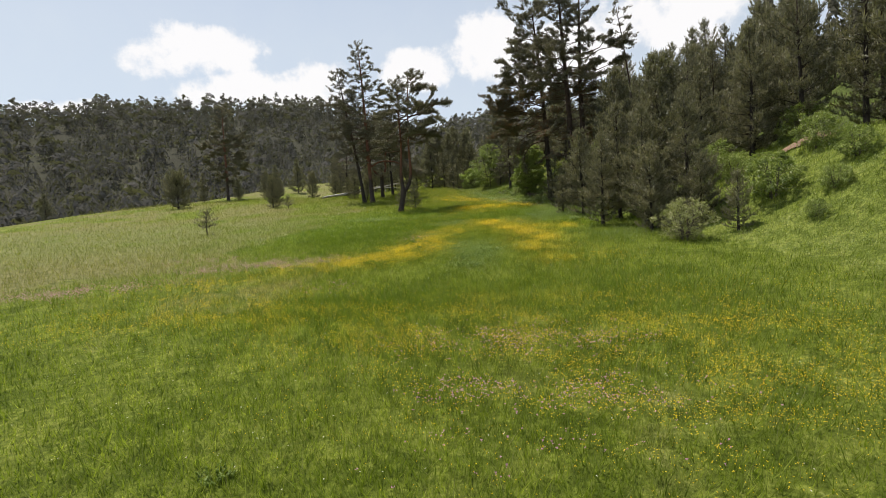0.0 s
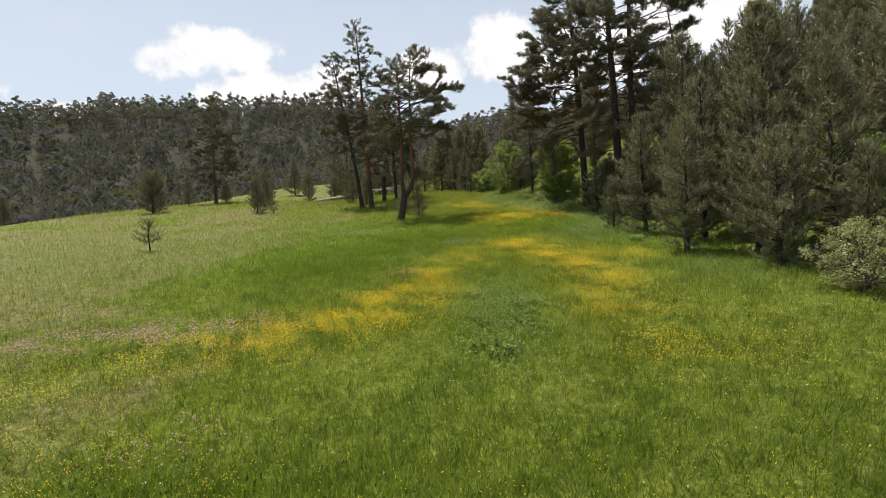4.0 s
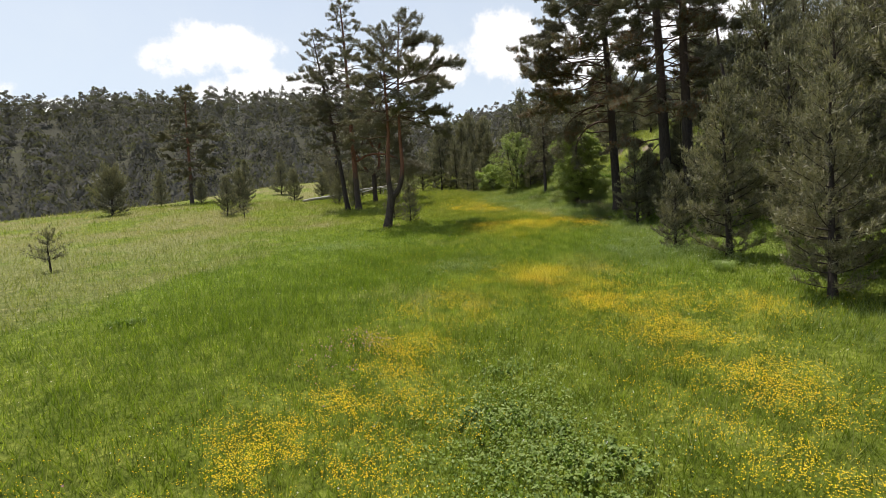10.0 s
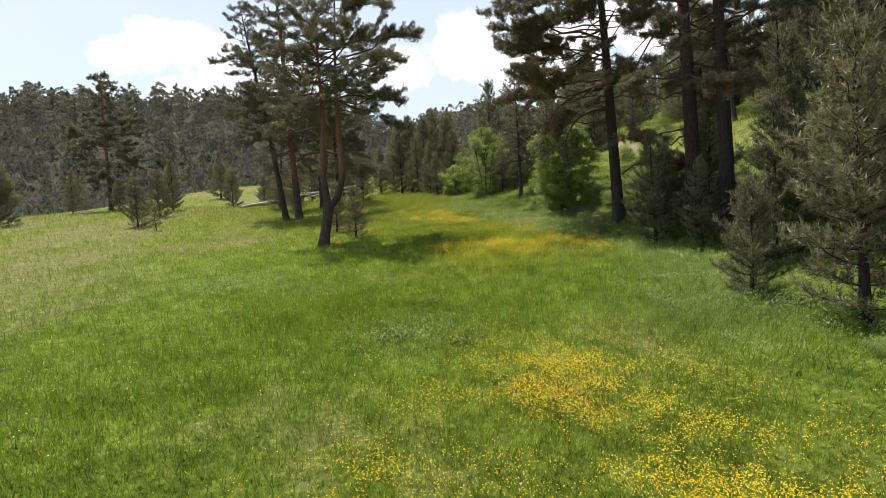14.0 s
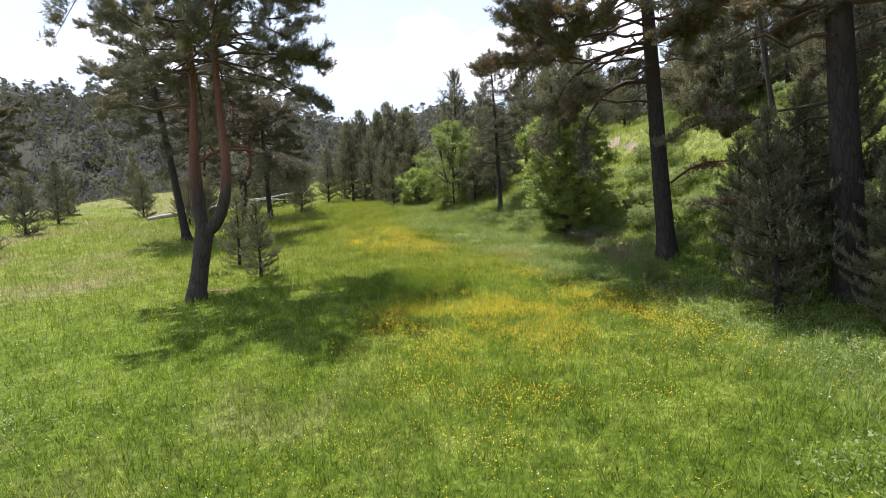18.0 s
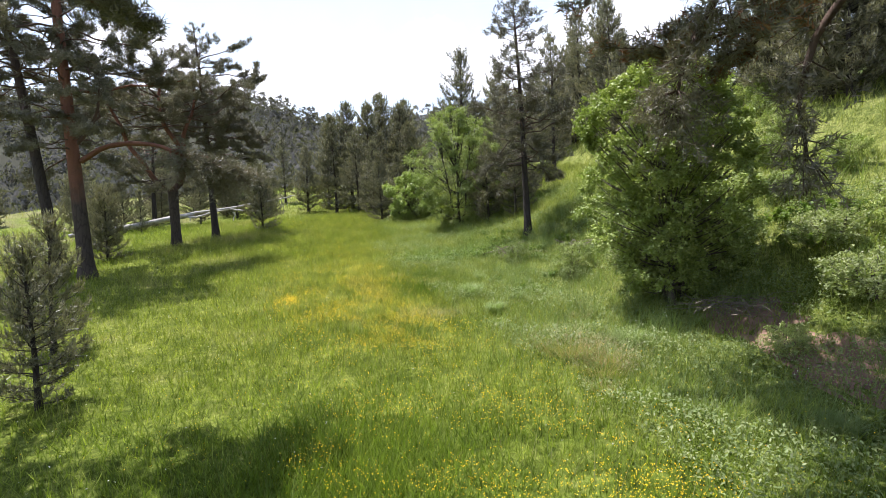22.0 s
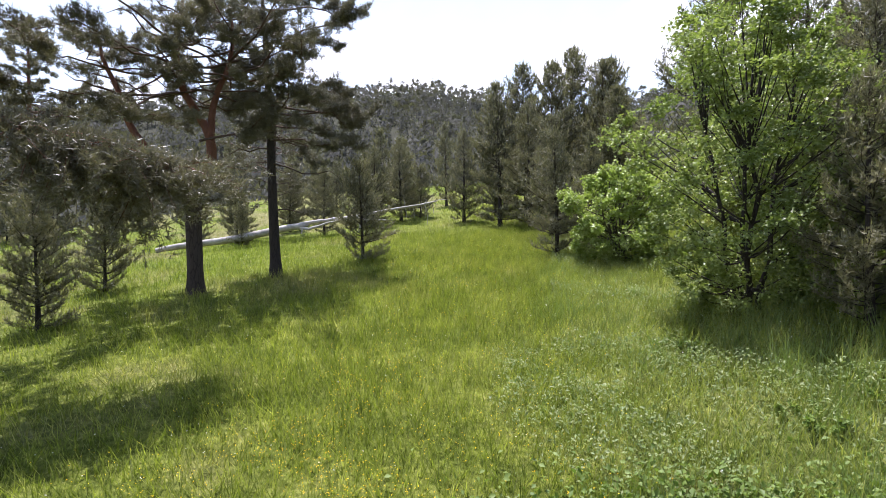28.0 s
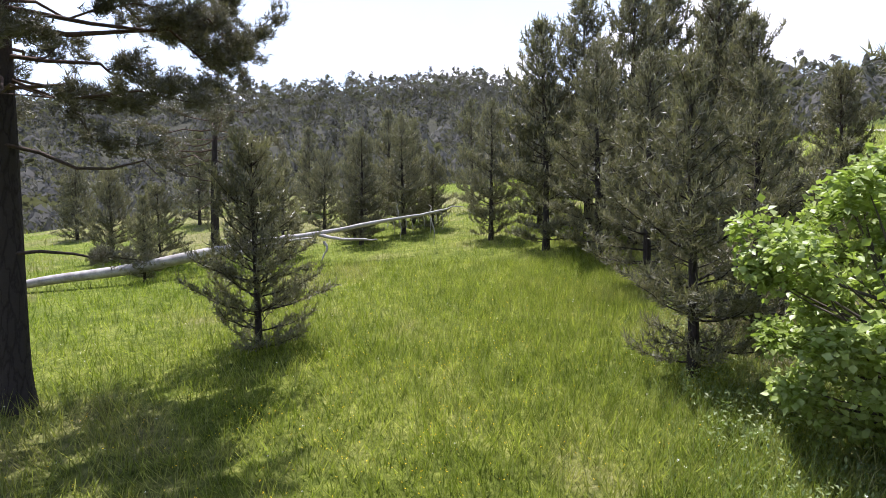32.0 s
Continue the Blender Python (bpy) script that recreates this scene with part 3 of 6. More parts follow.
def pine(seed, h, r0, crown_from, spread, mature=False, lean=(0, 0), sway=0.1, density=1.0, whorl=0.42, needle=0.13, side_bias=None, young_bark=False, fork=None, limbs=(), sparse_low=0.0, per=10, width=0.019, rust=0.0, boughs=()):
    """A pine as a thing's three parts: trunk, limbs, crown (and shoots). Returns a dict of meshes."""
    r = np.random.RandomState(seed)
    stem, holder = Wood(), [Wood()]
    line = stem_line(r, h, lean, sway)
    lines = [(line, r0, h)]
    if fork is None:
        low = np.array([0.0, 0.12, 0.3, 0.6])
        zz = np.concatenate([low, np.linspace(1.0, h, 13)])
        pts = np.array([along(line, q) for q in zz])
        pts[0, 2] = -0.25
        tt = zz / h
        stem.tube(pts, r0 * (1 - tt) ** 0.75 * 0.93 + 0.012 + r0 * 0.5 * np.exp(-zz / 0.3), 10 if r0 > 0.12 else 7)
    else:
        fz, arms = fork
        zz = np.array([-0.25, 0.1, 0.3, 0.7, fz * 0.7, fz])
        pts = np.array([along(line, max(q, 0)) for q in zz])
        pts[:, 2] = zz
        stem.tube(pts, r0 * (1 + 0.5 * np.exp(-np.maximum(zz, 0) / 0.3) + 0.18 * (zz / fz) ** 3), 12)
        lines = []
        for way_points, thick in arms:
            ln = smooth_line(np.asarray(way_points, float) + [pts[-1, 0], pts[-1, 1], fz - 0.12], 18)
            u = np.linspace(0, 1, 18)
            stem.tube(ln, r0 * thick * (1 - u) ** 0.6 + 0.015, 10)
            lines.append((ln, r0 * thick, ln[-1, 2]))
    tips, ways, rust_t, rust_w = [], [], [], []

    def bough(p0, d0, length, rb, droop, dead=False):
        k = 6
        u = np.linspace(0, 1, k)
        d = unit(np.asarray(d0, float))
        wob = r.normal(0, 0.05 if not mature else 0.09, (k, 3)) * u[:, None] * length
        rise = (u ** 2) * length * (0.30 if not mature else 0.16) * (r.uniform(0.4, 1.5) if not mature else r.uniform(-0.9, 1.4)) - droop * u * length
        pts = p0 + d * (u * length)[:, None] + wob
        pts[:, 2] += rise
        wood = holder[0]
        wood.tube(pts, rb * (1 - u) ** 0.8 + 0.005, 5 if rb > 0.02 else 3)
        if dead:
            return
        n_side = max(4, int(length * (7.5 if not mature else 6.5)))
        start = 0.08 if not mature else 0.52
        for q in np.linspace(start, 1.0, n_side):
            base = np.array([np.interp(q, u, pts[:, i]) for i in range(3)])
            fwd = unit(pts[min(k - 1, int(q * (k - 1)) + 1)] - pts[max(0, int(q * (k - 1)) - 1)])
            sd = unit(np.cross(fwd, [0, 0, 1.0])) * r.choice([-1, 1])
            ll = length * (1 - q * 0.75) * r.uniform(0.28, 0.5)
            ll = min(ll, 1.1) if q < 0.99 else 0.25
            w = unit(fwd * 0.75 + sd * r.uniform(0.4, 1.0) + np.array([0, 0, r.uniform(-0.1, 0.35)]))
            end = base + w * ll
            if ll > 0.45 and density > 0.4:
                wood.tube(np.array([base, base + w * ll * 0.5 + [0, 0, 0.02], end]), np.array([0.010, 0.007, 0.003]), 3)
            m = max(2, int(ll / 0.13 * density * (2.5 if mature else 2.3) + 0.5))
            for s in r.uniform(0.25, 1.0, m):
                tw = unit(w * 0.8 + np.array([0, 0, 0.85]) + r.normal(0, 0.45, 3))
                pt = base + w * ll * s + r.normal(0, 0.05, 3)
                if rust and r.rand() < rust and p0[2] < crown_from + 0.35 * (h - crown_from):
                    rust_t.append(pt), rust_w.append(tw)
                else:
                    tips.append(pt), ways.append(tw)

    for li, (ln, rr, top) in enumerate(lines):
        z = crown_from + (0.0 if li == 0 else 0.3)
        while z < top - 0.15:
            f = (z - crown_from) / max(0.1, top - crown_from)
            if mature:
                prof = spread * (0.55 + 0.75 * math.sin(min(1, f * 1.25 + 0.12) * 2.6)) * (1 - f ** 3 * 0.75) * r.uniform(0.45, 1.15)
                count = r.randint(3, 6)
            else:
                prof = spread * (1 - f) ** 0.66 * r.uniform(0.60, 1.15) + 0.12
                count = r.randint(4, 7)
            a0 = r.uniform(0, 6.28)
            for b in range(count):
                a = a0 + b * 6.283 / count + r.uniform(-0.35, 0.35)
                lng = min(prof * r.uniform(0.55, 1.25), spread * 1.15)
                if side_bias is not None:
                    lng *= 1 + side_bias[2] * math.cos(a - math.atan2(side_bias[1], side_bias[0]))
                up = (0.1 + 0.95 * f ** 1.5) if not mature else (-0.12 + 0.75 * f + r.uniform(-0.3, 0.4))
                dead = r.rand() < sparse_low * (1 - f) ** 2
                bough(along(ln, z), (math.cos(a), math.sin(a), up), max(0.15, lng * (0.55 if dead else 1)), max(0.010, min(rr * 0.45, 0.020 * lng + 0.006) if not mature else min(rr * 0.4, 0.009 * lng + 0.006)), 0.10 if not mature else 0.16, dead)
            z += whorl * r.uniform(0.75, 1.25)
        tips.extend([along(ln, top - q) for q in (0.02, 0.10, 0.2, 0.3)])
        ways.extend([np.array([0, 0, 1.0]), unit(np.array([0.3, 0.1, 1])), unit(np.array([-0.3, 0.2, 1])), unit(np.array([0, -0.4, 1]))])
    out, fine = {}, holder[0]
    for q, (p0, d0, lng, rb, sag, *bare) in enumerate(limbs):
        holder[0] = Wood()
        bough(np.asarray(p0, float), d0, lng, rb, sag, bool(bare))
        out["limb" + "." * q] = holder[0].mesh("pine_limb", M_BARK if rb > 0.05 else M_TWIG)
    for q, (points, rb, bare, twigs, reach, hang, *dead) in enumerate(boughs):
        to_t, to_w = (rust_t, rust_w) if dead else (tips, ways)
        w = Wood()
        ln = smooth_line(np.asarray(points, float), 16)
        u = np.linspace(0, 1, 16)
        w.tube(ln, rb * (1 - u) ** 0.6 + 0.008, 8)
        for m in range(twigs):
            k = r.randint(int(bare * 15), 16)
            d = unit(np.array([r.normal(0, 1), r.normal(0, 1), r.normal(-hang, 0.35)]) + unit(ln[-1] - ln[8]) * 0.9)
            lng = reach * r.uniform(0.35, 1.0)
            e = ln[k] + d * lng
            w.tube(np.array([ln[k], (ln[k] + e) / 2 + [0, 0, 0.07 * lng], e]), np.array([0.012, 0.008, 0.003]), 3)
            for _ in range(int(16 * lng) + 3):
                f = r.uniform(0.35, 1.05)
                to_t.append(ln[k] + (e - ln[k]) * f + [0, 0, 0.15 * lng * f * (1 - f)] + r.normal(0, 0.08, 3)), to_w.append(unit(d + [0, 0, 0.7] + r.normal(0, 0.35, 3)))
        out["bough" + "." * q] = w.mesh("pine_bough", M_BARK if rb > 0.08 else M_TWIG)
    wood = fine
    at, way = np.array(tips), np.array(ways)
    out["trunk"] = stem.mesh("pine_trunk", M_BARK if not young_bark else M_DARKBARK)
    out["branchwork"] = wood.mesh("pine_branchwork", M_TWIG if mature else M_DARKBARK)
    out["crown"] = tri_mesh("pine_crown", brushes(r, at, way, per, needle, width, 0.5), M_NEEDLE if mature else M_YOUNG)
    if not mature:
        pick = r.rand(len(at)) < 0.20
        out["shoot_growth"] = tri_mesh("pine_shoots", brushes(r, at[pick], unit(way[pick] * 0.5 + np.array([0, 0, 1.0])), 3, 0.16, 0.022, 0.12), M_CANDLE)
    if rust_t:
        out["dead_needles"] = tri_mesh("dead_needles", brushes(r, np.array(rust_t), np.array(rust_w), per, needle, width, 0.5), M_RUST)
    return out


def bushy_pine(seed, h, r0, low, spread, needle=0.11, width=0.013, per=10, whorl=0.34, gap=0.115, taper=0.75, ragged=0.35, up0=0.10):
    """A young pine: whorls of limbs that sweep up at their ends, with side shoots and needle brushes, and candles on the tips."""
    r = np.random.RandomState(seed)
    stem, wood = Wood(), Wood()
    line = stem_line(r, h, (0, 0), 0.05 * h / 5)
    zz = np.concatenate([[-0.2, 0.1, 0.3], np.linspace(0.7, h, 11)])
    pts = np.array([along(line, max(q, 0)) for q in zz])
    pts[0, 2] = -0.2
    stem.tube(pts, r0 * (1 - np.clip(zz / h, 0, 1)) ** 0.9 + 0.010 + 0.4 * r0 * np.exp(-np.maximum(zz, 0) / 0.25), 8)
    tips, ways, ends, end_w = [], [], [], []

    def shoot(p0, w, lng):
        """A leafy shoot, its brushes closer at the tip."""
        n = max(1, int(lng / gap))
        for q in (np.arange(n) + r.uniform(0.2, 0.8, n)) / n:
            pt = p0 + w * lng * q + np.array([0, 0, 0.25 * lng * q * q])
            tips.append(pt + r.normal(0, 0.02, 3)), ways.append(unit(w + np.array([0, 0, 0.55 * q + 0.15]) + r.normal(0, 0.22, 3)))
        ends.append(p0 + w * lng + np.array([0, 0, 0.25 * lng])), end_w.append(unit(w * 0.3 + np.array([0, 0, 1.0])))

    z = low
    while z < h - 0.25:
        f = (z - low) / (h - low)
        prof = spread * ((1 - f) ** taper) * (1 - 0.42 * math.exp(-f * 5)) + 0.10
        count = r.randint(4, 7)
        a0 = r.uniform(0, 6.283)
        strength = r.uniform(1 - ragged * 0.6, 1 + ragged * 0.4)
        for b in range(count):
            a = a0 + b * 6.283 / count + r.uniform(-0.4, 0.4)
            lng = prof * strength * r.uniform(1 - ragged, 1 + ragged * 0.55)
            tilt = up0 + 0.85 * f ** 1.3 + r.uniform(-0.15, 0.2)
            p0 = along(line, z + r.uniform(-0.06, 0.06))
            d = unit(np.array([math.cos(a), math.sin(a), tilt]))
            u = np.linspace(0, 1, 6)[:, None]
            curl = r.uniform(0.12, 0.42)
            bp = p0 + d * u * lng + np.array([0, 0, 1.0]) * (curl * u ** 2 - 0.10 * u * (1 - f)) * lng + r.normal(0, 0.03, (6, 3)) * u * lng
            wood.tube(bp, np.linspace(min(r0 * 0.4, 0.012 * lng + 0.005), 0.004, 6), 4)
            steps = max(2, int(lng / 0.15))
            for k in range(steps):
                q = 0.22 + 0.78 * (k + r.uniform(0.1, 0.9)) / steps
                base = np.array([np.interp(q, u[:, 0], bp[:, i]) for i in range(3)])
                j = min(4, int(q * 5))
                fwd = unit(bp[j + 1] - bp[j])
                sd = unit(np.cross(fwd, [0, 0, 1.0])) * (1 if k % 2 else -1)
                w = unit(fwd * 0.8 + sd * r.uniform(0.5, 1.1) + np.array([0, 0, r.uniform(-0.05, 0.4)]))
                ll = lng * (1.05 - q) * r.uniform(0.30, 0.55) + 0.10
                if ll > 0.3:
                    wood.tube(np.array([base, base + w * ll * 0.5 + [0, 0, 0.06 * ll], base + w * ll + [0, 0, 0.25 * ll]]), np.array([0.006, 0.005, 0.003]), 3)
                shoot(base, w, ll)
            shoot(bp[4], unit(bp[5] - bp[4]), float(np.linalg.norm(bp[5] - bp[4])) + 0.08)
        z += whorl * r.uniform(0.7, 1.3) * (1.15 - 0.45 * f)
    # the leader and its ring of candles
    top = along(line, h)
    for k in range(5):
        a = k * 1.2566 + r.uniform(0, 1)
        shoot(top - [0, 0, 0.35], unit(np.array([math.cos(a) * 0.4, math.sin(a) * 0.4, 1.0])), 0.32 * r.uniform(0.6, 1.1))
    shoot(top - [0, 0, 0.6], np.array([0, 0, 1.0]), 0.55)
    at, way = np.array(tips), np.array(ways)
    out = {"trunk": stem.mesh("pine_trunk", M_DARKBARK), "branchwork": wood.mesh("pine_branchwork", M_DARKBARK)}
    out["crown"] = tri_mesh("pine_crown", brushes(r, at, way, per, needle, width, 0.5), M_YOUNG)
    e, ew = np.array(ends), np.array(end_w)
    out["shoot_growth"] = tri_mesh("pine_shoots", brushes(r, e, ew, 3, needle * 1.1, width * 1.2, 0.10), M_CANDLE)
    return out


def plant_pine(meshes, x, y, label, group="", rz=0.0, size=1.0):
    ob = thing("pine_tree", x, y, 0.0, label, "tree", group, rz, size)
    for k, me in meshes.items():
        stuff = k in ("branchwork", "shoot_growth", "dead_needles", "crown")
        part(k.rstrip("."), me, ob, {"shoot_growth": "pale upright new shoots", "dead_needles": "rust-brown dead needles"}.get(k, ""), "stuff" if stuff else "")
    return ob


# ---- the named pines of the meadow ----
fork_pine = pine(11, 12.4, 0.225, 6.5, 3.3, True, (0.19, 0.0), 0.1, 2.0, 0.38, fork=(2.05, ((((0, 0, 0), (-0.10, 0, 0.30), (-0.16, 0, 0.8), (-0.21, 0, 1.4), (-0.18, 0, 2.1), (-0.10, 0, 3.1), (-0.05, 0.1, 4.4), (-0.15, 0.1, 7.0), (-0.1, 0.1, 9.7)), 0.76), (((0, 0, 0), (0.24, 0, 0.14), (0.44, 0, 0.45), (0.63, 0, 1.0), (0.71, 0, 1.7), (0.70, 0, 2.4), (0.64, 0, 3.2), (0.64, -0.1, 4.5), (0.7, -0.1, 7.0), (0.9, -0.1, 10.5)), 0.76))), side_bias=(1, 0, 0.25), sparse_low=0.3,
                 limbs=(((1.05, 0, 6.9), (1, 0.1, 0.15), 3.0, 0.045, 0.08), ((0.3, 0, 5.6), (-1, 0.2, 0.1), 2.9, 0.045, 0.18), ((1.05, 0, 7.4), (1, -0.2, 0.2), 2.6, 0.045, 0.15), ((0.3, 0, 6.6), (-1, -0.1, 0.1), 2.8, 0.04, 0.2), ((1.05, 0, 7.2), (0.8, -0.6, 0.1), 2.2, 0.035, 0.1)), per=12, width=0.016, needle=0.115)
plant_pine(fork_pine, -3.64, 47.75, "tall pine with a trunk forked low into two stems", "meadow pines")
lean_pine = pine(12, 16.3, 0.22, 5.6, 2.7, True, (-0.13, 0.0), 0.25, 1.6, 0.44, sparse_low=0.4, young_bark=True)
plant_pine(lean_pine, -9.05, 62.5, "tall slender pine with a leaning dark trunk", "meadow pines")
straight_pine = pine(13, 19.3, 0.27, 4.8, 3.3, True, (-0.05, 0.0), 0.15, 1.6, 0.42, sparse_low=0.35,
                     boughs=((((0.05, 0, 4.35), (0.9, -0.05, 4.85), (1.8, -0.1, 4.95), (2.8, -0.1, 4.85), (3.6, -0.1, 4.5), (4.2, 0.6, 4.2), (5.0, 1.2, 4.0)), 0.10, 0.62, 210, 1.7, 0.42), (((-0.05, 0, 5.0), (0.45, 0.1, 5.6), (0.75, 0.1, 6.4), (0.8, 0.2, 7.6)), 0.07, 0.75, 24, 0.9, 0.1)), limbs=(((0.0, 0, 5.2), (0.5, 0.4, 0.9), 2.4, 0.05, 0.0), ((0.0, 0, 7.0), (0.9, 0.4, 0.15), 4.4, 0.06, 0.1), ((0, 0, 6.0), (-1, -0.3, 0.1), 3.4, 0.05, 0.1)))
plant_pine(straight_pine, -8.06, 62.4, "tall straight pine with orange upper bark", "meadow pines")
slim_log_pine = pine(15, 11.9, 0.19, 4.9, 2.8, True, (-0.05, 0.02), 0.12, 2.3, 0.40, sparse_low=0.3, young_bark=True, side_bias=(0.55, 0.8, 0.35),
                     limbs=(((0, 0, 2.3), (0.6, 0.8, 0.02), 1.5, 0.026, 0.0), ((-0.1, 0, 3.9), (0.8, 0.3, 0.05), 2.6, 0.03, 0.35, 1), ((-0.15, 0, 4.7), (0.9, 0.1, 0.1), 3.0, 0.03, 0.28), ((-0.2, 0, 5.2), (0.7, 0.6, 0.2), 3.2, 0.032, 0.25), ((-0.15, 0, 4.9), (0.9, -0.4, 0.1), 2.4, 0.024, 0.45, 1), ((-0.2, 0, 5.9), (0.7, 0.7, 0.15), 3.6, 0.04, 0.1), ((-0.2, 0, 6.6), (0.5, 0.8, 0.15), 3.4, 0.04, 0.1), ((-0.1, 0, 5.0), (0.3, -1, 0.05), 2.6, 0.03, 0.2), ((-0.1, 0, 4.4), (-1, -0.3, 0.1), 1.8, 0.03, 0.1, 1)), per=12, width=0.016, needle=0.115)
plant_pine(slim_log_pine, -6.42, 72.05, "slender pine with long bare lower limbs", "meadow pines")
red_pine = pine(16, 9.8, 0.22, 5.7, 3.2, True, (0.0, 0.0), 0.1, 2.0, 0.42, fork=(3.0, tuple((tuple((0.96 * a, 0.28 * a + b, c) for a, b, c in line), thick) for line, thick in ((((0, 0, 0), (0.3, 0, 0.2), (0.55, 0, 0.75), (0.64, 0, 1.4), (0.55, 0, 2.0), (0.2, 0, 2.6), (-0.25, 0, 3.3), (-0.4, 0, 4.4), (-0.2, 0, 5.6), (0.0, 0, 6.7)), 0.74), (((0, 0, 0), (-0.55, 0, 0.2), (-0.95, 0, 0.75), (-1.3, 0, 1.45), (-1.85, 0, 2.2), (-2.1, 0, 3.2), (-2.6, 0, 4.2), (-2.7, 0, 5.0)), 0.62), (((0.55, 0, 1.7), (0.62, 0, 2.0), (0.6, 0.1, 2.7), (0.8, 0.1, 3.3), (1.1, 0.1, 3.9), (1.3, 0.1, 4.8), (1.2, 0.1, 6.0)), 0.48)))), sparse_low=0.3,
                limbs=(((0.05, 0, 2.4), (0.9, -0.3, 0.5), 1.1, 0.05, 0.0), ((0.0, -0.1, 3.5), (0.1, -1, 0.1), 2.6, 0.035, 0.28), ((-0.3, 0, 3.4), (-0.7, -0.8, 0.1), 2.4, 0.035, 0.25), ((0.3, 0, 3.6), (0.7, -0.7, 0.1), 2.2, 0.035, 0.25), ((-0.2, -0.1, 4.0), (-0.2, -1, 0.2), 2.8, 0.035, 0.28), ((-0.9, 0, 3.4), (-1, -0.3, 0.1), 2.2, 0.035, 0.2), ((0.3, 0, 4.6), (1, 0.1, 0.2), 2.6, 0.04, 0.1)), per=12, width=0.016, needle=0.115)
plant_pine(red_pine, -7.6, 69.6, "gnarled pine with red forked upper stems", "meadow pines")
track_pine = pine(18, 9.0, 0.19, 2.6, 2.7, True, (0.02, 0.0), 0.12, 0.9, 0.42, per=5, width=0.045, young_bark=True)
plant_pine(track_pine, -15.0, 84.6, "broad dark pine standing behind the fallen log", "meadow pines")
left_pine = pine(17, 15.2, 0.24, 2.4, 3.6, True, (0.0, 0), 0.1, 1.4, 0.55, sparse_low=0.2, per=7, width=0.05, needle=0.22)
plant_pine(left_pine, -34.2, 84.0, "full pine standing at the meadow's edge", "meadow pines")

# the pair of big pines and their neighbour at the wood's edge
# the last five limbs are added only to shade the young pines below
edge_pine = pine(21, 17.6, 0.27, 5.3, 3.7, True, (-0.05, 0.0), 0.2, 2.3, 0.46, sparse_low=0.35, side_bias=(-1, 0, 0.45), rust=0.25, young_bark=True,
                 limbs=(((-0.2, 0, 4.6), (-1, -0.1, 0.28), 3.0, 0.042, 0.15), ((-0.3, 0, 6.4), (-1, 0.2, 0.1), 4.6, 0.042, 0.2), ((-0.3, 0, 6.8), (-1, -0.5, 0.1), 4.4, 0.036, 0.1), ((-0.4, 0, 5.8), (-0.9, -0.2, 0.15), 4.4, 0.036, 0.15), ((-0.3, 0, 7.4), (-1, -0.25, 0.05), 4.8, 0.036, 0.1), ((-0.3, 0, 7.6), (-1, -0.2, 0.1), 4.8, 0.042, 0.1), ((-0.4, 0, 8.8), (-1, 0.3, 0.15), 4.8, 0.042, 0.1), ((-0.4, 0, 10.0), (-1, 0.0, 0.2), 4.4, 0.036, 0.1), ((-0.3, 0, 8.2), (-0.9, 0.8, 0.1), 4.4, 0.036, 0.1), ((-0.4, 0, 10.6), (-0.8, 0.6, 0.1), 4.2, 0.036, 0.1), ((-0.4, 0, 11.4), (-1.0, 0.2, 0.1), 3.8, 0.036, 0.1), ((-0.3, 0, 9.0), (-1.0, -0.2, 0.0), 4.4, 0.036, 0.1), ((-0.2, 0.1, 5.4), (-0.7, 1, 0.1), 4.2, 0.036, 0.15), ((-0.3, 0.1, 7.8), (-0.75, 1, 0.1), 4.6, 0.036, 0.12), ((-0.3, 0.1, 9.4), (-0.3, 1, 0.1), 4.4, 0.036, 0.12), ((-0.3, -0.1, 8.4), (-0.6, -1, 0.05), 4.0, 0.036, 0.1), ((-0.3, -0.1, 9.6), (-1, -0.8, 0.05), 4.4, 0.036, 0.1), ((-0.3, -0.1, 10.8), (-0.4, -1, 0.1), 4.2, 0.036, 0.1), ((-0.3, -0.1, 11.8), (-0.9, -0.7, 0.1), 4.0, 0.036, 0.1), ((-0.3, -0.1, 9.0), (0.1, -1, 0.1), 3.8, 0.036, 0.1)), boughs=((((-0.25, 0, 5.2), (-1.0, 0.1, 5.25), (-1.7, 0.2, 4.9), (-2.15, 0.3, 4.3), (-2.3, 0.4, 3.6), (-2.1, 0.5, 3.0)), 0.06, 0.55, 26, 0.7, 0.3), (((-0.3, 0, 6.2), (-1.4, 0.5, 6.2), (-2.4, 1.0, 5.6), (-2.9, 1.4, 4.7), (-3.0, 1.7, 3.9)), 0.055, 0.4, 46, 1.0, 0.3), (((0.15, -0.1, 2.2), (0.6, -0.3, 2.55), (1.1, -0.5, 2.7), (1.7, -0.7, 2.7), (2.4, -0.9, 2.6)), 0.03, 0.3, 22, 0.5, 0.2, True)), per=9, width=0.020, needle=0.125)
plant_pine(edge_pine, 10.2, 46.8, "big pine with rusty dead lower needles at the wood's edge", "wood edge pines")
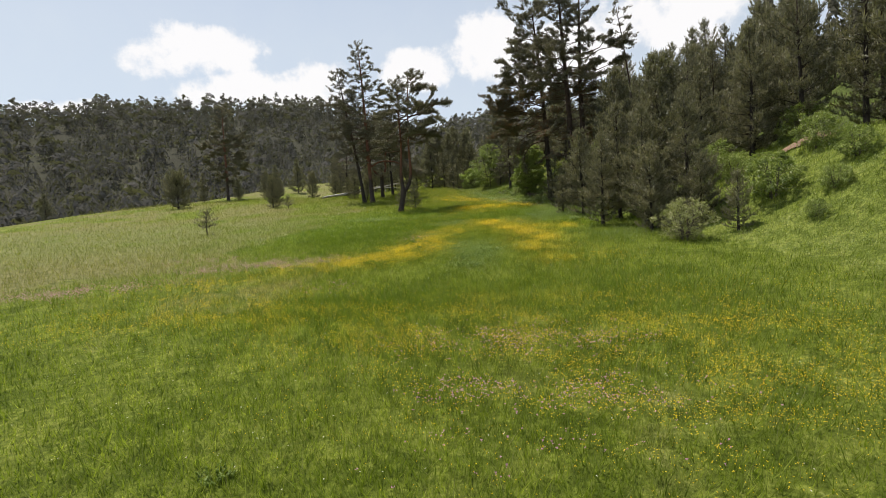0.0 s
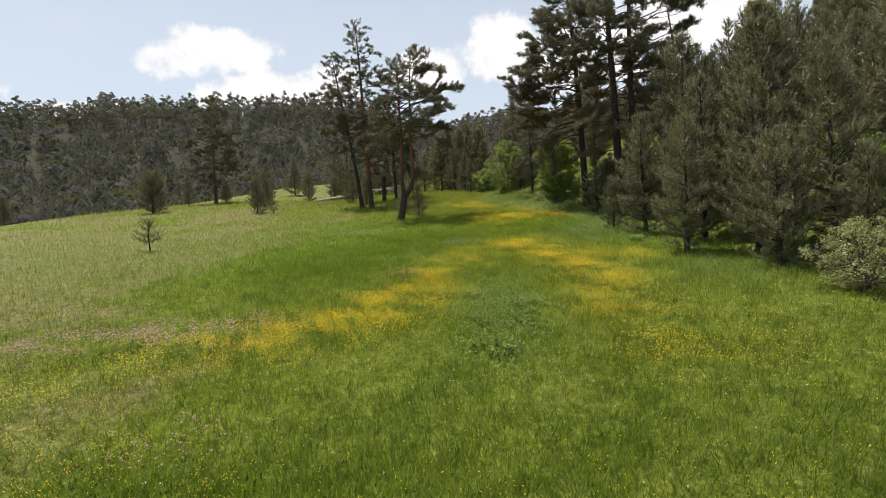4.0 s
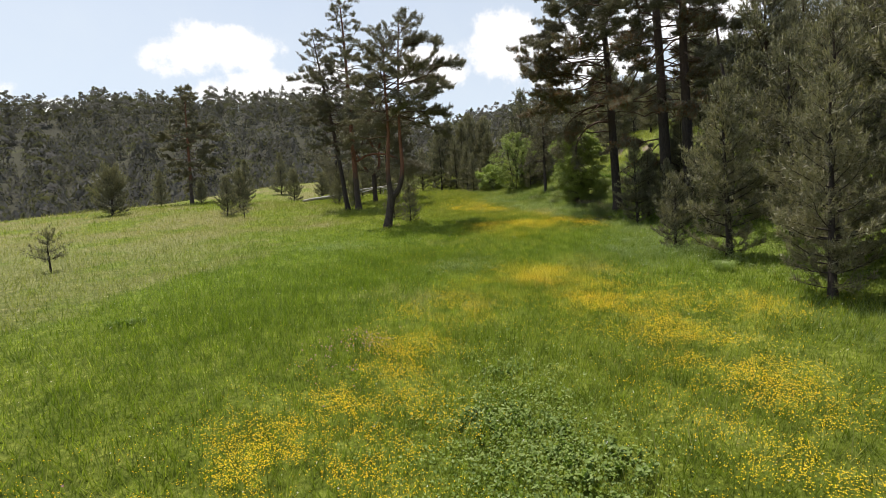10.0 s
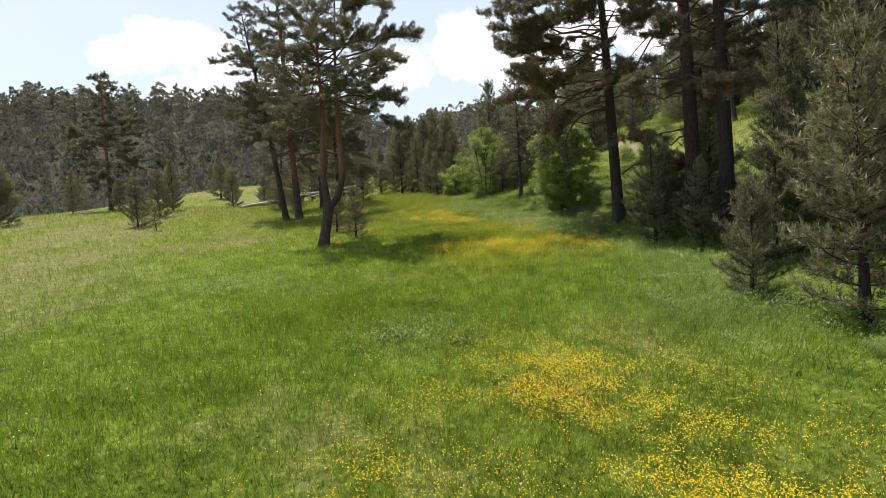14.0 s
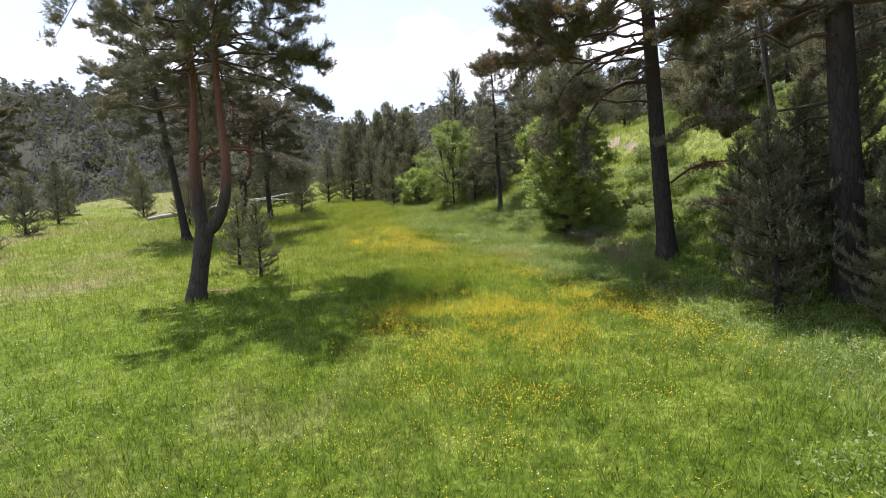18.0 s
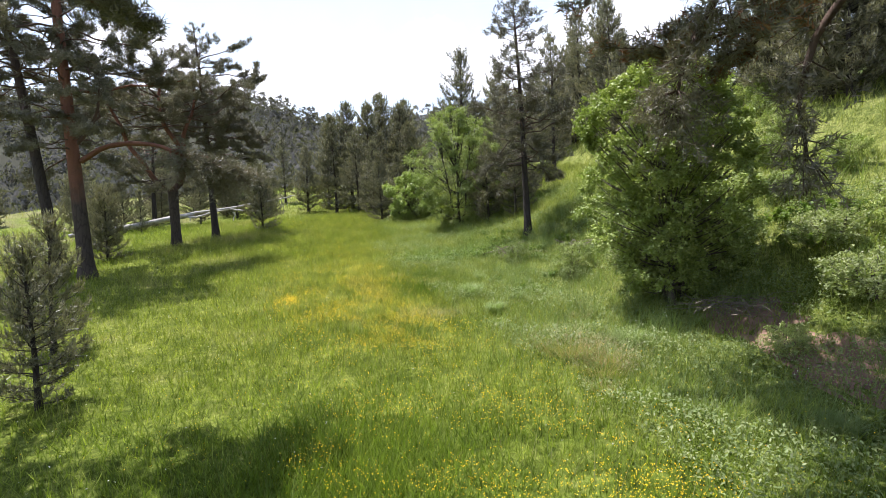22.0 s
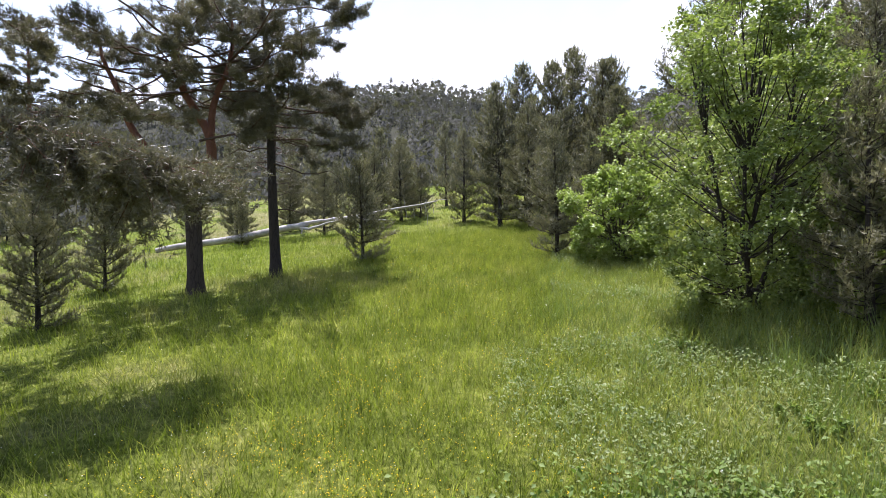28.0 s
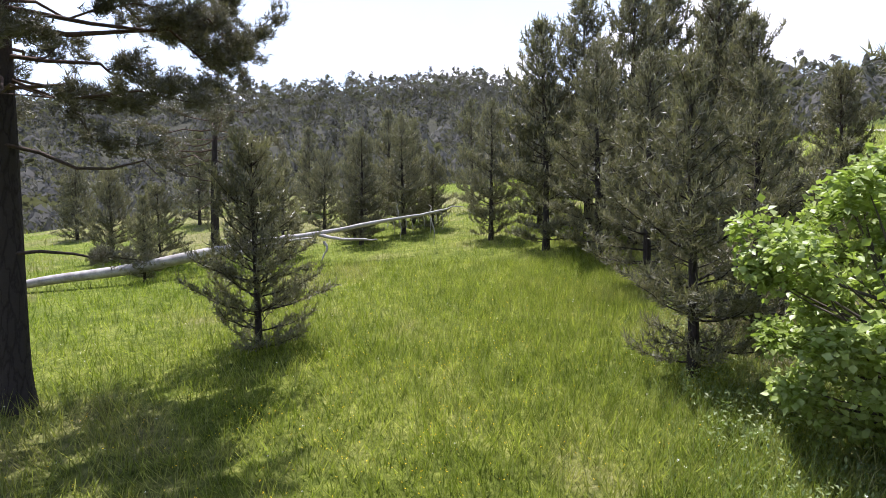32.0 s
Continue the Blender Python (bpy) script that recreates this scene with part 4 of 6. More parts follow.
edge_pine2 = pine(22, 18.4, 0.29, 4.6, 3.8, True, (-0.02, 0.0), 0.15, 2.4, 0.50, sparse_low=0.4, rust=0.3, side_bias=(-1, 0, 0.25), young_bark=True, per=9, width=0.020, needle=0.125, limbs=(((0, 0.1, 2.3), (-0.2, 1, 0.05), 2.8, 0.03, 0.1), ((0.1, 0.1, 2.9), (0.4, 1, 0.0), 3.0, 0.03, 0.12), ((0, 0.1, 3.5), (-0.1, 1, 0.1), 3.2, 0.034, 0.12), ((0.2, 0, 2.6), (0.8, 0.7, 0.0), 2.6, 0.03, 0.1), ((-0.1, 0, 3.8), (-0.6, 0.8, 0.1), 3.0, 0.034, 0.15), ((0.1, 0.1, 1.8), (0.5, 1, 0.0), 2.2, 0.026, 0.08)))
plant_pine(edge_pine2, 10.9, 41.4, "massive dark-trunked pine at the wood's edge", "wood edge pines")
edge_pine3 = pine(23, 17.0, 0.27, 6.0, 3.5, True, (0.0, 0.0), 0.15, 2.4, 0.52, sparse_low=0.4, young_bark=True, per=9, width=0.020, needle=0.125)
plant_pine(edge_pine3, 11.6, 40.6, "tall pine with a straight grey-brown trunk", "wood edge pines")
slim_pine = pine(24, 9.0, 0.13, 2.1, 1.75, True, (-0.01, 0.0), 0.05, 1.4, 0.27, sparse_low=0.0, young_bark=True, limbs=(((0, 0, 2.6), (-1, -0.3, 0.1), 1.5, 0.03, 0.0), ((0, 0, 2.7), (1, -0.3, 0.1), 1.5, 0.03, 0.0)))
plant_pine(slim_pine, 8.5, 61.05, "slim dark pine with a clear lower trunk on the bank", "bank pines")
bare_pine = pine(25, 15.6, 0.13, 10.5, 1.5, True, (-0.13, 0.0), 0.1, 0.7, 0.8, per=6, width=0.06, young_bark=True)
plant_pine(bare_pine, 22.6, 58.0, "thin leaning pine bare to its small top", "bank pines")

# ---- young pines, three shapes at full detail ----
young_a = bushy_pine(31, 5.2, 0.085, 0.25, 1.65, 0.14, 0.020, 13, 0.30, 0.085)
young_b = bushy_pine(32, 6.0, 0.10, 0.30, 1.85, 0.145, 0.021, 13, 0.33, 0.09)
young_c = bushy_pine(33, 3.8, 0.06, 0.12, 1.40, 0.13, 0.019, 13, 0.26, 0.08, taper=0.6, up0=0.2)
narrow = bushy_pine(34, 8.4, 0.12, 0.4, 2.2, 0.20, 0.040, 11, 0.40, 0.14, taper=0.66, ragged=0.45)
sapling = pine(35, 1.75, 0.03, 0.55, 0.75, density=0.75, whorl=0.30, young_bark=True)
far_young = bushy_pine(37, 7.0, 0.11, 0.4, 2.1, 0.19, 0.036, 12, 0.46, 0.17, ragged=0.45)
far_young2 = bushy_pine(38, 8.4, 0.12, 0.7, 2.0, 0.20, 0.038, 12, 0.50, 0.18, ragged=0.5)
spire = bushy_pine(39, 4.6, 0.075, 0.25, 1.40, 0.13, 0.017, 15, 0.26, 0.075, ragged=0.5)
thin_sapling = bushy_pine(36, 2.9, 0.05, 0.15, 0.85, 0.12, 0.018, 13, 0.22, 0.08)
broad = bushy_pine(40, 4.2, 0.09, 0.10, 2.7, 0.17, 0.034, 11, 0.32, 0.12, taper=0.55, up0=0.30)
YOUNG = {"w": (broad, 4.2), "a": (young_a, 5.2), "b": (young_b, 6.0), "c": (young_c, 3.8), "n": (narrow, 8.4), "s": (sapling, 1.75), "t": (thin_sapling, 2.9), "p": (spire, 4.6), "f": (far_young, 7.0), "g": (far_young2, 8.4)}
first = {}


def young(kind, x, y, tall, rz, label, group="young pines"):
    meshes, h = YOUNG[kind]
    if kind not in first:
        first[kind] = plant_pine(meshes, x, y, label, group, rz, tall / h)
        return first[kind]
    ob = copy_thing(first[kind], Matrix())
    ob.matrix_basis = spot_at(x, y, -0.03, rz, tall / h)
    return tagged(ob, label, "tree", group)


DARK = "dense dark-green young pine branched to the ground"
for kind, x, y, tall, rz in (
        ("a", 9.0, 32.2, 5.4, 20), ("b", 8.7, 27.4, 5.0, 80), ("a", 10.7, 37.0, 4.4, 140), ("c", 10.0, 24.2, 4.0, 10), ("b", 10.6, 26.2, 6.2, 200),
        ("b", 10.4, 29.6, 6.6, 300), ("a", 11.8, 33.5, 6.6, 60), ("n", 12.6, 29.0, 8.6, 15), ("n", 12.9, 36.5, 9.0, 95), ("b", 12.2, 25.0, 6.4, 250),
        ("c", 8.2, 34.2, 2.6, 77), ("b", 12.6, 38.8, 4.2, 33), ("b", 9.5, 41.6, 4.1, 210), ("n", 14.6, 33.0, 8.4, 180), ("b", 10.4, 42.6, 3.4, 70), ("b", 10.3, 40.0, 3.0, 20), ("b", 11.6, 45.4, 3.0, 160), ("b", 12.4, 44.2, 3.8, 50), ("a", 12.0, 42.4, 4.4, 110), ("b", 13.6, 45.4, 3.6, 230), ("c", 11.2, 43.8, 2.8, 300)):
    young(kind, x, y, tall, rz, DARK, "pines along the wood's edge")
young("t", 12.1, 20.7, 2.4, 0, "thin young pine standing among shrubs")
young("c", 11.9, 23.3, 3.2, 130, DARK)
young("s", -17.6, 38.5, 1.75, 40, "tiny sparse pine sapling alone in the meadow", "saplings")
young("s", -26.5, 27.0, 2.2, 120, "small pine sapling at the meadow's edge", "saplings")
young("t", -3.85, 53.3, 2.9, 30, "narrow pine sapling beside the forked pine", "saplings")
young("t", -2.42, 50.5, 2.6, 190, "narrow pine sapling beside the forked pine", "saplings")
young("c", -20.5, 63.5, 3.6, 60, "small bushy pine in the open meadow", "meadow young pines")
young("s", -17.9, 61.0, 1.5, 10, "tiny pine sapling in the open meadow", "saplings")
young("w", -34.5, 68.3, 4.5, 300, "broad bushy young pine in the meadow", "meadow young pines")
young("c", -4.55, 75.05, 3.9, 15, "bushy young pine beside the fallen log", "meadow young pines")
young("c", -11.4, 69.8, 3.3, 200, "dark bushy young pine under the tall pines", "meadow young pines")
young("c", -9.15, 66.0, 3.3, 100, "dark bushy young pine under the tall pines", "meadow young pines")
for kind, x, y, tall, rz in (("f", -37.5, 82.5, 4.6, 20), ("c", -31.0, 80.0, 3.2, 90), ("c", -22.0, 70.0, 4.0, 45), ("f", -24.5, 78.0, 5.2, 10), ("c", -20.5, 84.0, 4.2, 70), ("f", -17.0, 90.0, 5.4, 120), ("c", -15.0, 93.0, 4.4, 200), ("c", -51.0, 66.8, 3.4, 33), ("f", -14.2, 80.5, 3.0, 66), ("c", -12.0, 92.0, 4.2, 10), ("f", -9.5, 93.5, 5.6, 80), ("c", -7.6, 91.5, 3.6, 150), ("f", -19.5, 98.0, 6.0, 30), ("f", -25.5, 94.0, 6.2, 60), ("f", -13.5, 98.5, 6.6, 10), ("c", -29.5, 88.5, 4.4, 310), ("g", -7.2, 97.0, 6.6, 130), ("b", -9.6, 87.8, 5.2, 40), ("b", -8.6, 90.2, 5.8, 210), ("a", -10.9, 89.4, 5.0, 300), ("b", -11.6, 84.8, 4.4, 100), ("c", -16.6, 83.2, 3.4, 20), ("a", -15.6, 87.4, 4.6, 250)):
    young(kind, x, y, tall, rz, "bushy young pine at the far edge of the meadow", "meadow edge pines")
# the dark group beside the far track
for kind, x, y, tall, rz in (("b", -3.7, 88.4, 5.8, 0), ("n", -1.0, 86.0, 8.2, 50), ("n", 0.2, 88.6, 9.4, 110), ("n", 1.9, 86.8, 9.0, 170), ("n", 2.8, 90.0, 10.2, 230), ("b", -2.2, 91.5, 6.6, 20), ("n", 4.6, 88.0, 9.0, 290), ("p", 2.85, 75.3, 4.4, 75), ("p", 4.0, 77.4, 4.4, 10), ("p", 4.9, 79.4, 3.0, 200), ("a", 2.3, 80.2, 5.4, 140), ("b", 1.0, 83.6, 6.6, 200), ("n", 6.1, 80.6, 4.4, 340), ("p", 9.2, 80.3, 10.2, 5), ("n", 5.6, 93.5, 9.6, 80), ("n", 5.5, 86.0, 7.0, 45)):
    young(kind, x, y, tall, rz, "tall dense dark pine in a close group", "pines beside the track")

# pines standing on the bank and along the bench
for kind, x, y, tall, rz in (("b", 9.2, 68.6, 5.2, 20), ("b", 7.9, 65.6, 3.8, 140), ("a", 9.0, 64.8, 3.6, 260), ("a", 9.8, 66.6, 5.4, 80), ("g", 13.4, 72.5, 8.2, 200), ("a", 10.8, 72.6, 6.0, 10), ("g", 11.6, 78.5, 8.0, 90), ("f", 12.2, 84.0, 6.2, 33), ("f", 22.5, 62.0, 7.0, 10), ("f", 23.5, 55.0, 7.0, 60), ("f", 25.0, 48.5, 7.5, 110), ("g", 23.0, 43.0, 9.0, 160), ("f", 21.8, 36.5, 7.5, 220), ("g", 20.5, 29.0, 9.5, 280), ("g", 22.6, 32.6, 11.0, 15), ("f", 24.8, 25.0, 8.0, 55), ("g", 22.0, 23.0, 12.5, 100), ("g", 23.4, 21.8, 11.5, 170), ("f", 25.5, 29.5, 8.5, 230), ("g", 26.0, 40.0, 9.0, 310), ("f", 24.2, 68.0, 7.0, 20), ("f", 22.8, 75.0, 6.5, 80), ("f", 19.5, 33.5, 6.0, 140), ("g", 27.0, 52.0, 10.0, 190), ("g", 26.5, 58.0, 9.0, 250), ("f", 17.0, 38.0, 6.0, 45), ("f", 16.4, 41.5, 6.6, 95), ("g", 19.5, 39.6, 9.0, 5), ("f", 20.8, 46.4, 6.0, 65), ("f", 17.4, 28.6, 7.0, 12), ("g", 19.2, 27.2, 8.5, 72), ("g", 21.2, 25.6, 9.5, 132), ("f", 18.6, 30.4, 7.5, 192), ("g", 24.4, 22.4, 9.0, 252), ("f", 26.4, 20.0, 8.0, 302), ("g", 28.0, 17.5, 9.0, 22), ("f", 16.2, 31.6, 6.0, 82), ("g", 27.2, 23.8, 10.5, 142), ("f", 29.8, 20.5, 8.0, 202)):
    young(kind, x, y, tall, rz, "young pine standing on the wooded bank", "bank pines")

rs = np.random.RandomState(19)
stand = []
while len(stand) < 30:
    x, y = rs.uniform(17.5, 34), rs.uniform(73, 104)
    if x - float(foot_of_bank(y)) < 12.6 or (x - 4.2) / (y - 49.6) > 0.60 or any(math.hypot(x - p, y - q) < 2.0 for p, q in stand):
        continue
    stand.append((x, y))
    young("fg"[len(stand) % 2], x, y, rs.uniform(6.5, 10.5), rs.uniform(0, 360), "young pine in the stand behind the road", "pines behind the road")

high = []
while len(high) < 34:
    x, y = rs.uniform(22.5, 40), rs.uniform(42, 74)
    if (x - 4.2) / max(y - 49.6, 0.1) < 0.95 or any(math.hypot(x - p, y - q) < 2.0 for p, q in high):
        continue
    high.append((x, y))
    young("fg"[len(high) % 2], x, y, rs.uniform(6.0, 10.5), rs.uniform(0, 360), "pine of the wood on the upper slope", "pines of the upper slope")

# ---- broad-leaved trees and shrubs ----
def shrub(seed, h, w, leaf, n_leaf, mat, stems=6, low=0.12, lumps=16, bark_mat=None, wood_r=0.05, gaps=0.25, shell=0.0, widest=0.5, fill=5):
    """A leafy crown: several stems, a bough to each of many leaf sprays that lie in tiers on an uneven outline, with hollows between them."""
    r = np.random.RandomState(seed)
    wood = Wood()
    k = np.arange(lumps)
    f = (k + r.uniform(0.0, 1.0, lumps)) / lumps
    belly = np.where(f < widest, 1 - 0.55 * ((widest - f) / widest) ** 2, np.sqrt(np.clip(1 - ((f - widest) / (1.02 - widest)) ** 2, 0, 1)))
    a = k * 2.39996 + r.uniform(-0.7, 0.7, lumps)
    bulge = 1 + 0.20 * np.sin(a * 2 + seed) * np.sin(f * 9 + seed) + 0.16 * np.sin(a * 3 + f * 14 + seed)
    inner = 0.38 + shell + (0.62 - shell) * r.rand(lumps) ** 0.45
    d = w * 0.5 * belly * bulge * inner
    z = h * (low + (0.95 - low) * f)
    cents = np.stack([np.cos(a) * d, np.sin(a) * d, z], 1)
    sizes = w * r.uniform(0.055, 0.12, lumps) * (0.8 + 0.3 * belly) * (26 / max(lumps, 26)) ** 0.22
    mains = []
    for q in range(stems):
        b = q * 6.283 / stems + r.uniform(-0.4, 0.4)
        tilt = w * 0.5 * r.uniform(0.15, 0.5)
        u = np.linspace(0, 1, 9)[:, None]
        root = np.array([math.cos(b) * 0.05 * w, math.sin(b) * 0.05 * w, -0.15])
        tip = np.array([math.cos(b) * tilt, math.sin(b) * tilt, h * r.uniform(0.66, 0.9)])
        ln = root + (tip - root) * u ** np.array([1.3, 1.3, 1.0]) + r.normal(0, 0.03 * w, (9, 3)) * u * (1 - u) * 2
        wood.tube(ln, wood_r * (1 - u[:, 0]) ** 0.8 + 0.008, 6)
        mains.append(ln)
    mains = np.concatenate(mains)
    for q in range(lumps):
        dd = np.linalg.norm(mains[:, :2] - cents[q, :2], axis=1) + 1.2 * np.abs(mains[:, 2] - cents[q, 2] * 0.65)
        p0 = mains[np.argmin(dd)]
        mid_ = (p0 + cents[q]) / 2 + np.array([0, 0, -0.05 * w]) + r.normal(0, 0.03, 3) * w
        u = np.linspace(0, 1, 5)[:, None]
        wood.tube((1 - u) ** 2 * p0 + 2 * u * (1 - u) * mid_ + u ** 2 * cents[q], np.linspace(min(wood_r * 0.4, 0.024), 0.005, 5), 4)
    # twigs fan out of each bough's end and bear leaves in rosettes
    per = 6
    n_twig = n_leaf // per
    c = r.randint(0, lumps, n_twig)
    away = unit(cents[c] - np.array([0, 0, h * 0.45]) * np.array([0, 0, 1.0]))
    d = unit(r.normal(0, 1, (n_twig, 3)) * np.array([1, 1, 0.75]) + away * 0.55 + np.array([0, 0, 0.25]))
    rad = sizes[c] * (0.25 + 0.85 * r.rand(n_twig) ** 0.5) * (1 + gaps * np.sin(d[:, 0] * 5 + c) * np.cos(d[:, 1] * 5 + c * 2))
    tw = cents[c] + d * rad[:, None] * np.array([1.25, 1.25, 0.75])
    tw[:, 2] = np.maximum(tw[:, 2], 0.05)
    at = np.repeat(tw, per, 0) + r.normal(0, leaf * 0.45, (n_twig * per, 3))
    turn = r.uniform(0, 6.283, n_twig * per)
    out = unit(np.repeat(d, per, 0) * 0.6 + np.stack([np.cos(turn), np.sin(turn), np.full(len(turn), 0.1)], 1))
    # shaded inner leaves about the stems
    n_in = n_leaf // fill
    fi, ai = r.uniform(0.05, 0.9, n_in), r.uniform(0, 6.283, n_in)
    di = w * 0.5 * np.interp(fi, np.sort(f), belly[np.argsort(f)]) * 0.62 * np.sqrt(r.rand(n_in))
    zi = h * (low + (0.95 - low) * fi)
    inside = np.stack([np.cos(ai) * di, np.sin(ai) * di, zi], 1)
    at, out = np.concatenate([at, inside]), np.concatenate([out, unit(r.normal(0, 1, (n_in, 3)))])
    # leading shoots that stand out of the crown
    n_shoot = lumps
    c2 = r.randint(0, lumps, n_shoot)
    d2 = unit(r.normal(0, 0.5, (n_shoot, 3)) + unit(cents[c2] - np.array([0, 0, h * 0.4])) + np.array([0, 0, 0.6]))
    s2 = cents[c2] + d2 * (sizes[c2] * 0.6)[:, None]
    e2 = s2 + d2 * (sizes[c2] * r.uniform(0.6, 1.6, n_shoot))[:, None]
    for p, q in zip(s2, e2):
        wood.tube(np.array([p, (p + q) / 2 + r.normal(0, 0.02, 3), q]), np.array([0.006, 0.005, 0.003]), 3)
    u2 = r.rand(n_shoot, 9, 1)
    at2 = (s2[:, None] + (e2 - s2)[:, None] * u2 + r.normal(0, leaf * 0.3, (n_shoot, 9, 3))).reshape(-1, 3)
    at, out = np.concatenate([at, at2]), np.concatenate([out, np.repeat(d2, 9, 0)])
    v, f = leaves(r, at, out, leaf, 0.75)
    return {"branchwork": wood.mesh("shrub_branchwork", bark_mat or M_SHRUBBARK), "crown": mesh_from("shrub_crown", v, f, 3, mat)}


def plant(meshes, name, x, y, label, category, group="", rz=0.0, size=1.0):
    ob = thing(name, x, y, 0.0, label, category, group, rz, size)
    for k, me in meshes.items():
        part(k, me, ob, kind="stuff")
    return ob


plant(shrub(51, 5.4, 3.25, 0.062, 86000, M_LIME, 3, 0.05, 320, wood_r=0.09, shell=0.22, widest=0.55, gaps=0.4, fill=3), "leafy_tree", 9.3, 52.4, "dense lime-green leafy tree with a rounded crown", "tree")
plant(shrub(52, 3.2, 3.0, 0.092, 24000, M_HAZEL, 9, 0.06, 110, shell=0.10, widest=0.42, gaps=0.4, fill=12), "hazel_bush", 4.8, 73.5, "bright green hazel bush with large rounded leaves", "bush", size=0.94)
plant(shrub(53, 6.0, 3.9, 0.064, 46000, M_LEAF, 4, 0.03, 160, bark_mat=M_DARKBARK, wood_r=0.05, gaps=0.55, widest=0.44, fill=12), "leafy_tree", 6.75, 67.4, "airy green leafy tree with several dark stems", "tree", "leafy trees by the track")
plant(shrub(54, 5.0, 3.2, 0.085, 17000, M_LEAF, 4, 0.06, 80, wood_r=0.05, gaps=0.5), "leafy_tree", 8.5, 70.6, "airy green leafy tree with several dark stems", "tree", "leafy trees by the track", 120)
plant(shrub(55, 2.1, 2.6, 0.06, 8000, M_PALE, 9, 0.05, 70), "flowering_bush", 10.05, 21.0, "low bush covered in pale cream blossom", "bush", size=0.82)
green_bush = plant(shrub(56, 2.0, 2.5, 0.085, 5200, M_LIME, 5, 0.06, 48, wood_r=0.02), "bush", 12.5, 47.4, "tangled bright green bush on the bank", "bush", "bank bushes", size=0.45)
dull_bush = plant(shrub(57, 1.9, 2.4, 0.08, 5200, M_LEAF, 5, 0.05, 48, wood_r=0.02), "bush", 14.2, 21.8, "rounded dull green bush on the bank", "bush", "bank bushes")
for x, y, s, rz in ((12.8, 50.6, 0.85, 40), (14.6, 53.8, 0.9, 120), (11.6, 46.0, 0.8, 200), (13.9, 48.6, 0.9, 20), (15.2, 26.5, 1.5, 70), (10.2, 56.5, 0.5, 10), (9.4, 49.3, 0.55, 90), (15.6, 29.0, 2.1, 30), (9.2, 66.5, 1.7, 200), (10.4, 69.5, 2.2, 10)):
    tagged(copy_thing(green_bush, spot_at(x, y, 0, rz, s)), "tangled bright green bush on the bank")
for x, y, s, rz in ((16.6, 20.4, 0.6, 40), (13.6, 18.4, 0.35, 15), (15.0, 19.4, 0.45, 75), (17.2, 16.4, 0.5, 195), (19.2, 20.4, 0.5, 255), (18.4, 18.4, 0.6, 120), (17.3, 23.5, 0.8, 220), (15.8, 17.4, 0.5, 300), (9.0, 72.8, 1.1, 30), (9.8, 75.0, 1.2, 140), (7.4, 58.6, 0.35, 60), (8.4, 56.0, 0.45, 110), (19.0, 27.0, 1.0, 80), (8.7, 45.2, 0.3, 40)):
    tagged(copy_thing(dull_bush, spot_at(x, y, 0, rz, s)), "rounded dull green bush on the bank")

rb = np.random.RandomState(29)
placed = 0
while placed < 22:
    x, y = rb.uniform(13.5, 27), rb.uniform(45, 72)
    if 7.4 < x - float(foot_of_bank(y)) < 12.2 or (x - 4.2) / max(y - 49.6, 0.1) < 0.8:
        continue
    placed += 1
    tagged(copy_thing(dull_bush, spot_at(x, y, 0, rb.uniform(0, 360), rb.uniform(0.35, 0.8))), "rounded dull green bush on the upper slope")

plant(shrub(58, 3.6, 4.4, 0.08, 18000, M_OLIVE, 8, 0.06, 90, gaps=0.5), "willow_bush", 8.6, 73.8, "wide olive-green willowy bush behind the hazel", "bush")
plant(shrub(59, 4.6, 3.0, 0.10, 6000, M_LIME, 4, 0.25, 50, wood_r=0.06, gaps=0.5), "leafy_tree", 15.4, 33.8, "light green leafy tree rising among dark pines", "tree")


mound = plant(shrub(60, 0.95, 2.0, 0.06, 6000, M_NETTLE, 9, 0.10, 60, wood_r=0.012, gaps=0.5), "bramble_mound", 11.2, 49.6, "low rounded mound of pale green brambles", "bush", "bramble mounds", size=0.8)
for x, y, s, rz in ((12.4, 48.6, 0.8, 40), (12.0, 51.4, 0.9, 110), (13.6, 51.0, 0.9, 200), (11.4, 53.4, 0.75, 280), (13.0, 53.6, 0.9, 20), (10.8, 47.6, 0.55, 75), (9.6, 55.2, 0.6, 150), (8.2, 55.6, 0.45, 230), (10.2, 58.0, 0.65, 310), (14.6, 49.0, 0.9, 160), (9.0, 60.0, 0.5, 15)):
    copy_thing(mound, spot_at(x, y, 0, rz, s))


# ---- gravel road on the bench ----
def road():
    ys = np.arange(36, 135, 1.0)
    cx = foot_of_bank(ys) + 9.8
    rows_ = [np.stack([cx + o, ys, height(cx + o, ys) + 0.06], 1) for o in (-1.6, -0.8, 0.0, 0.8, 1.6)]
    v = np.stack(rows_, 1).reshape(-1, 3)
    k = (np.arange(len(ys) - 1)[:, None] * 5 + np.arange(4)[None]).ravel()
    f = np.stack([k, k + 1, k + 6, k + 5], 1).ravel()
    tagged(new("road", mesh_from("road", laid(v), f, 4, M_ROAD, True)), "pale gravel road running along the bank", "road", kind="structure")


road()

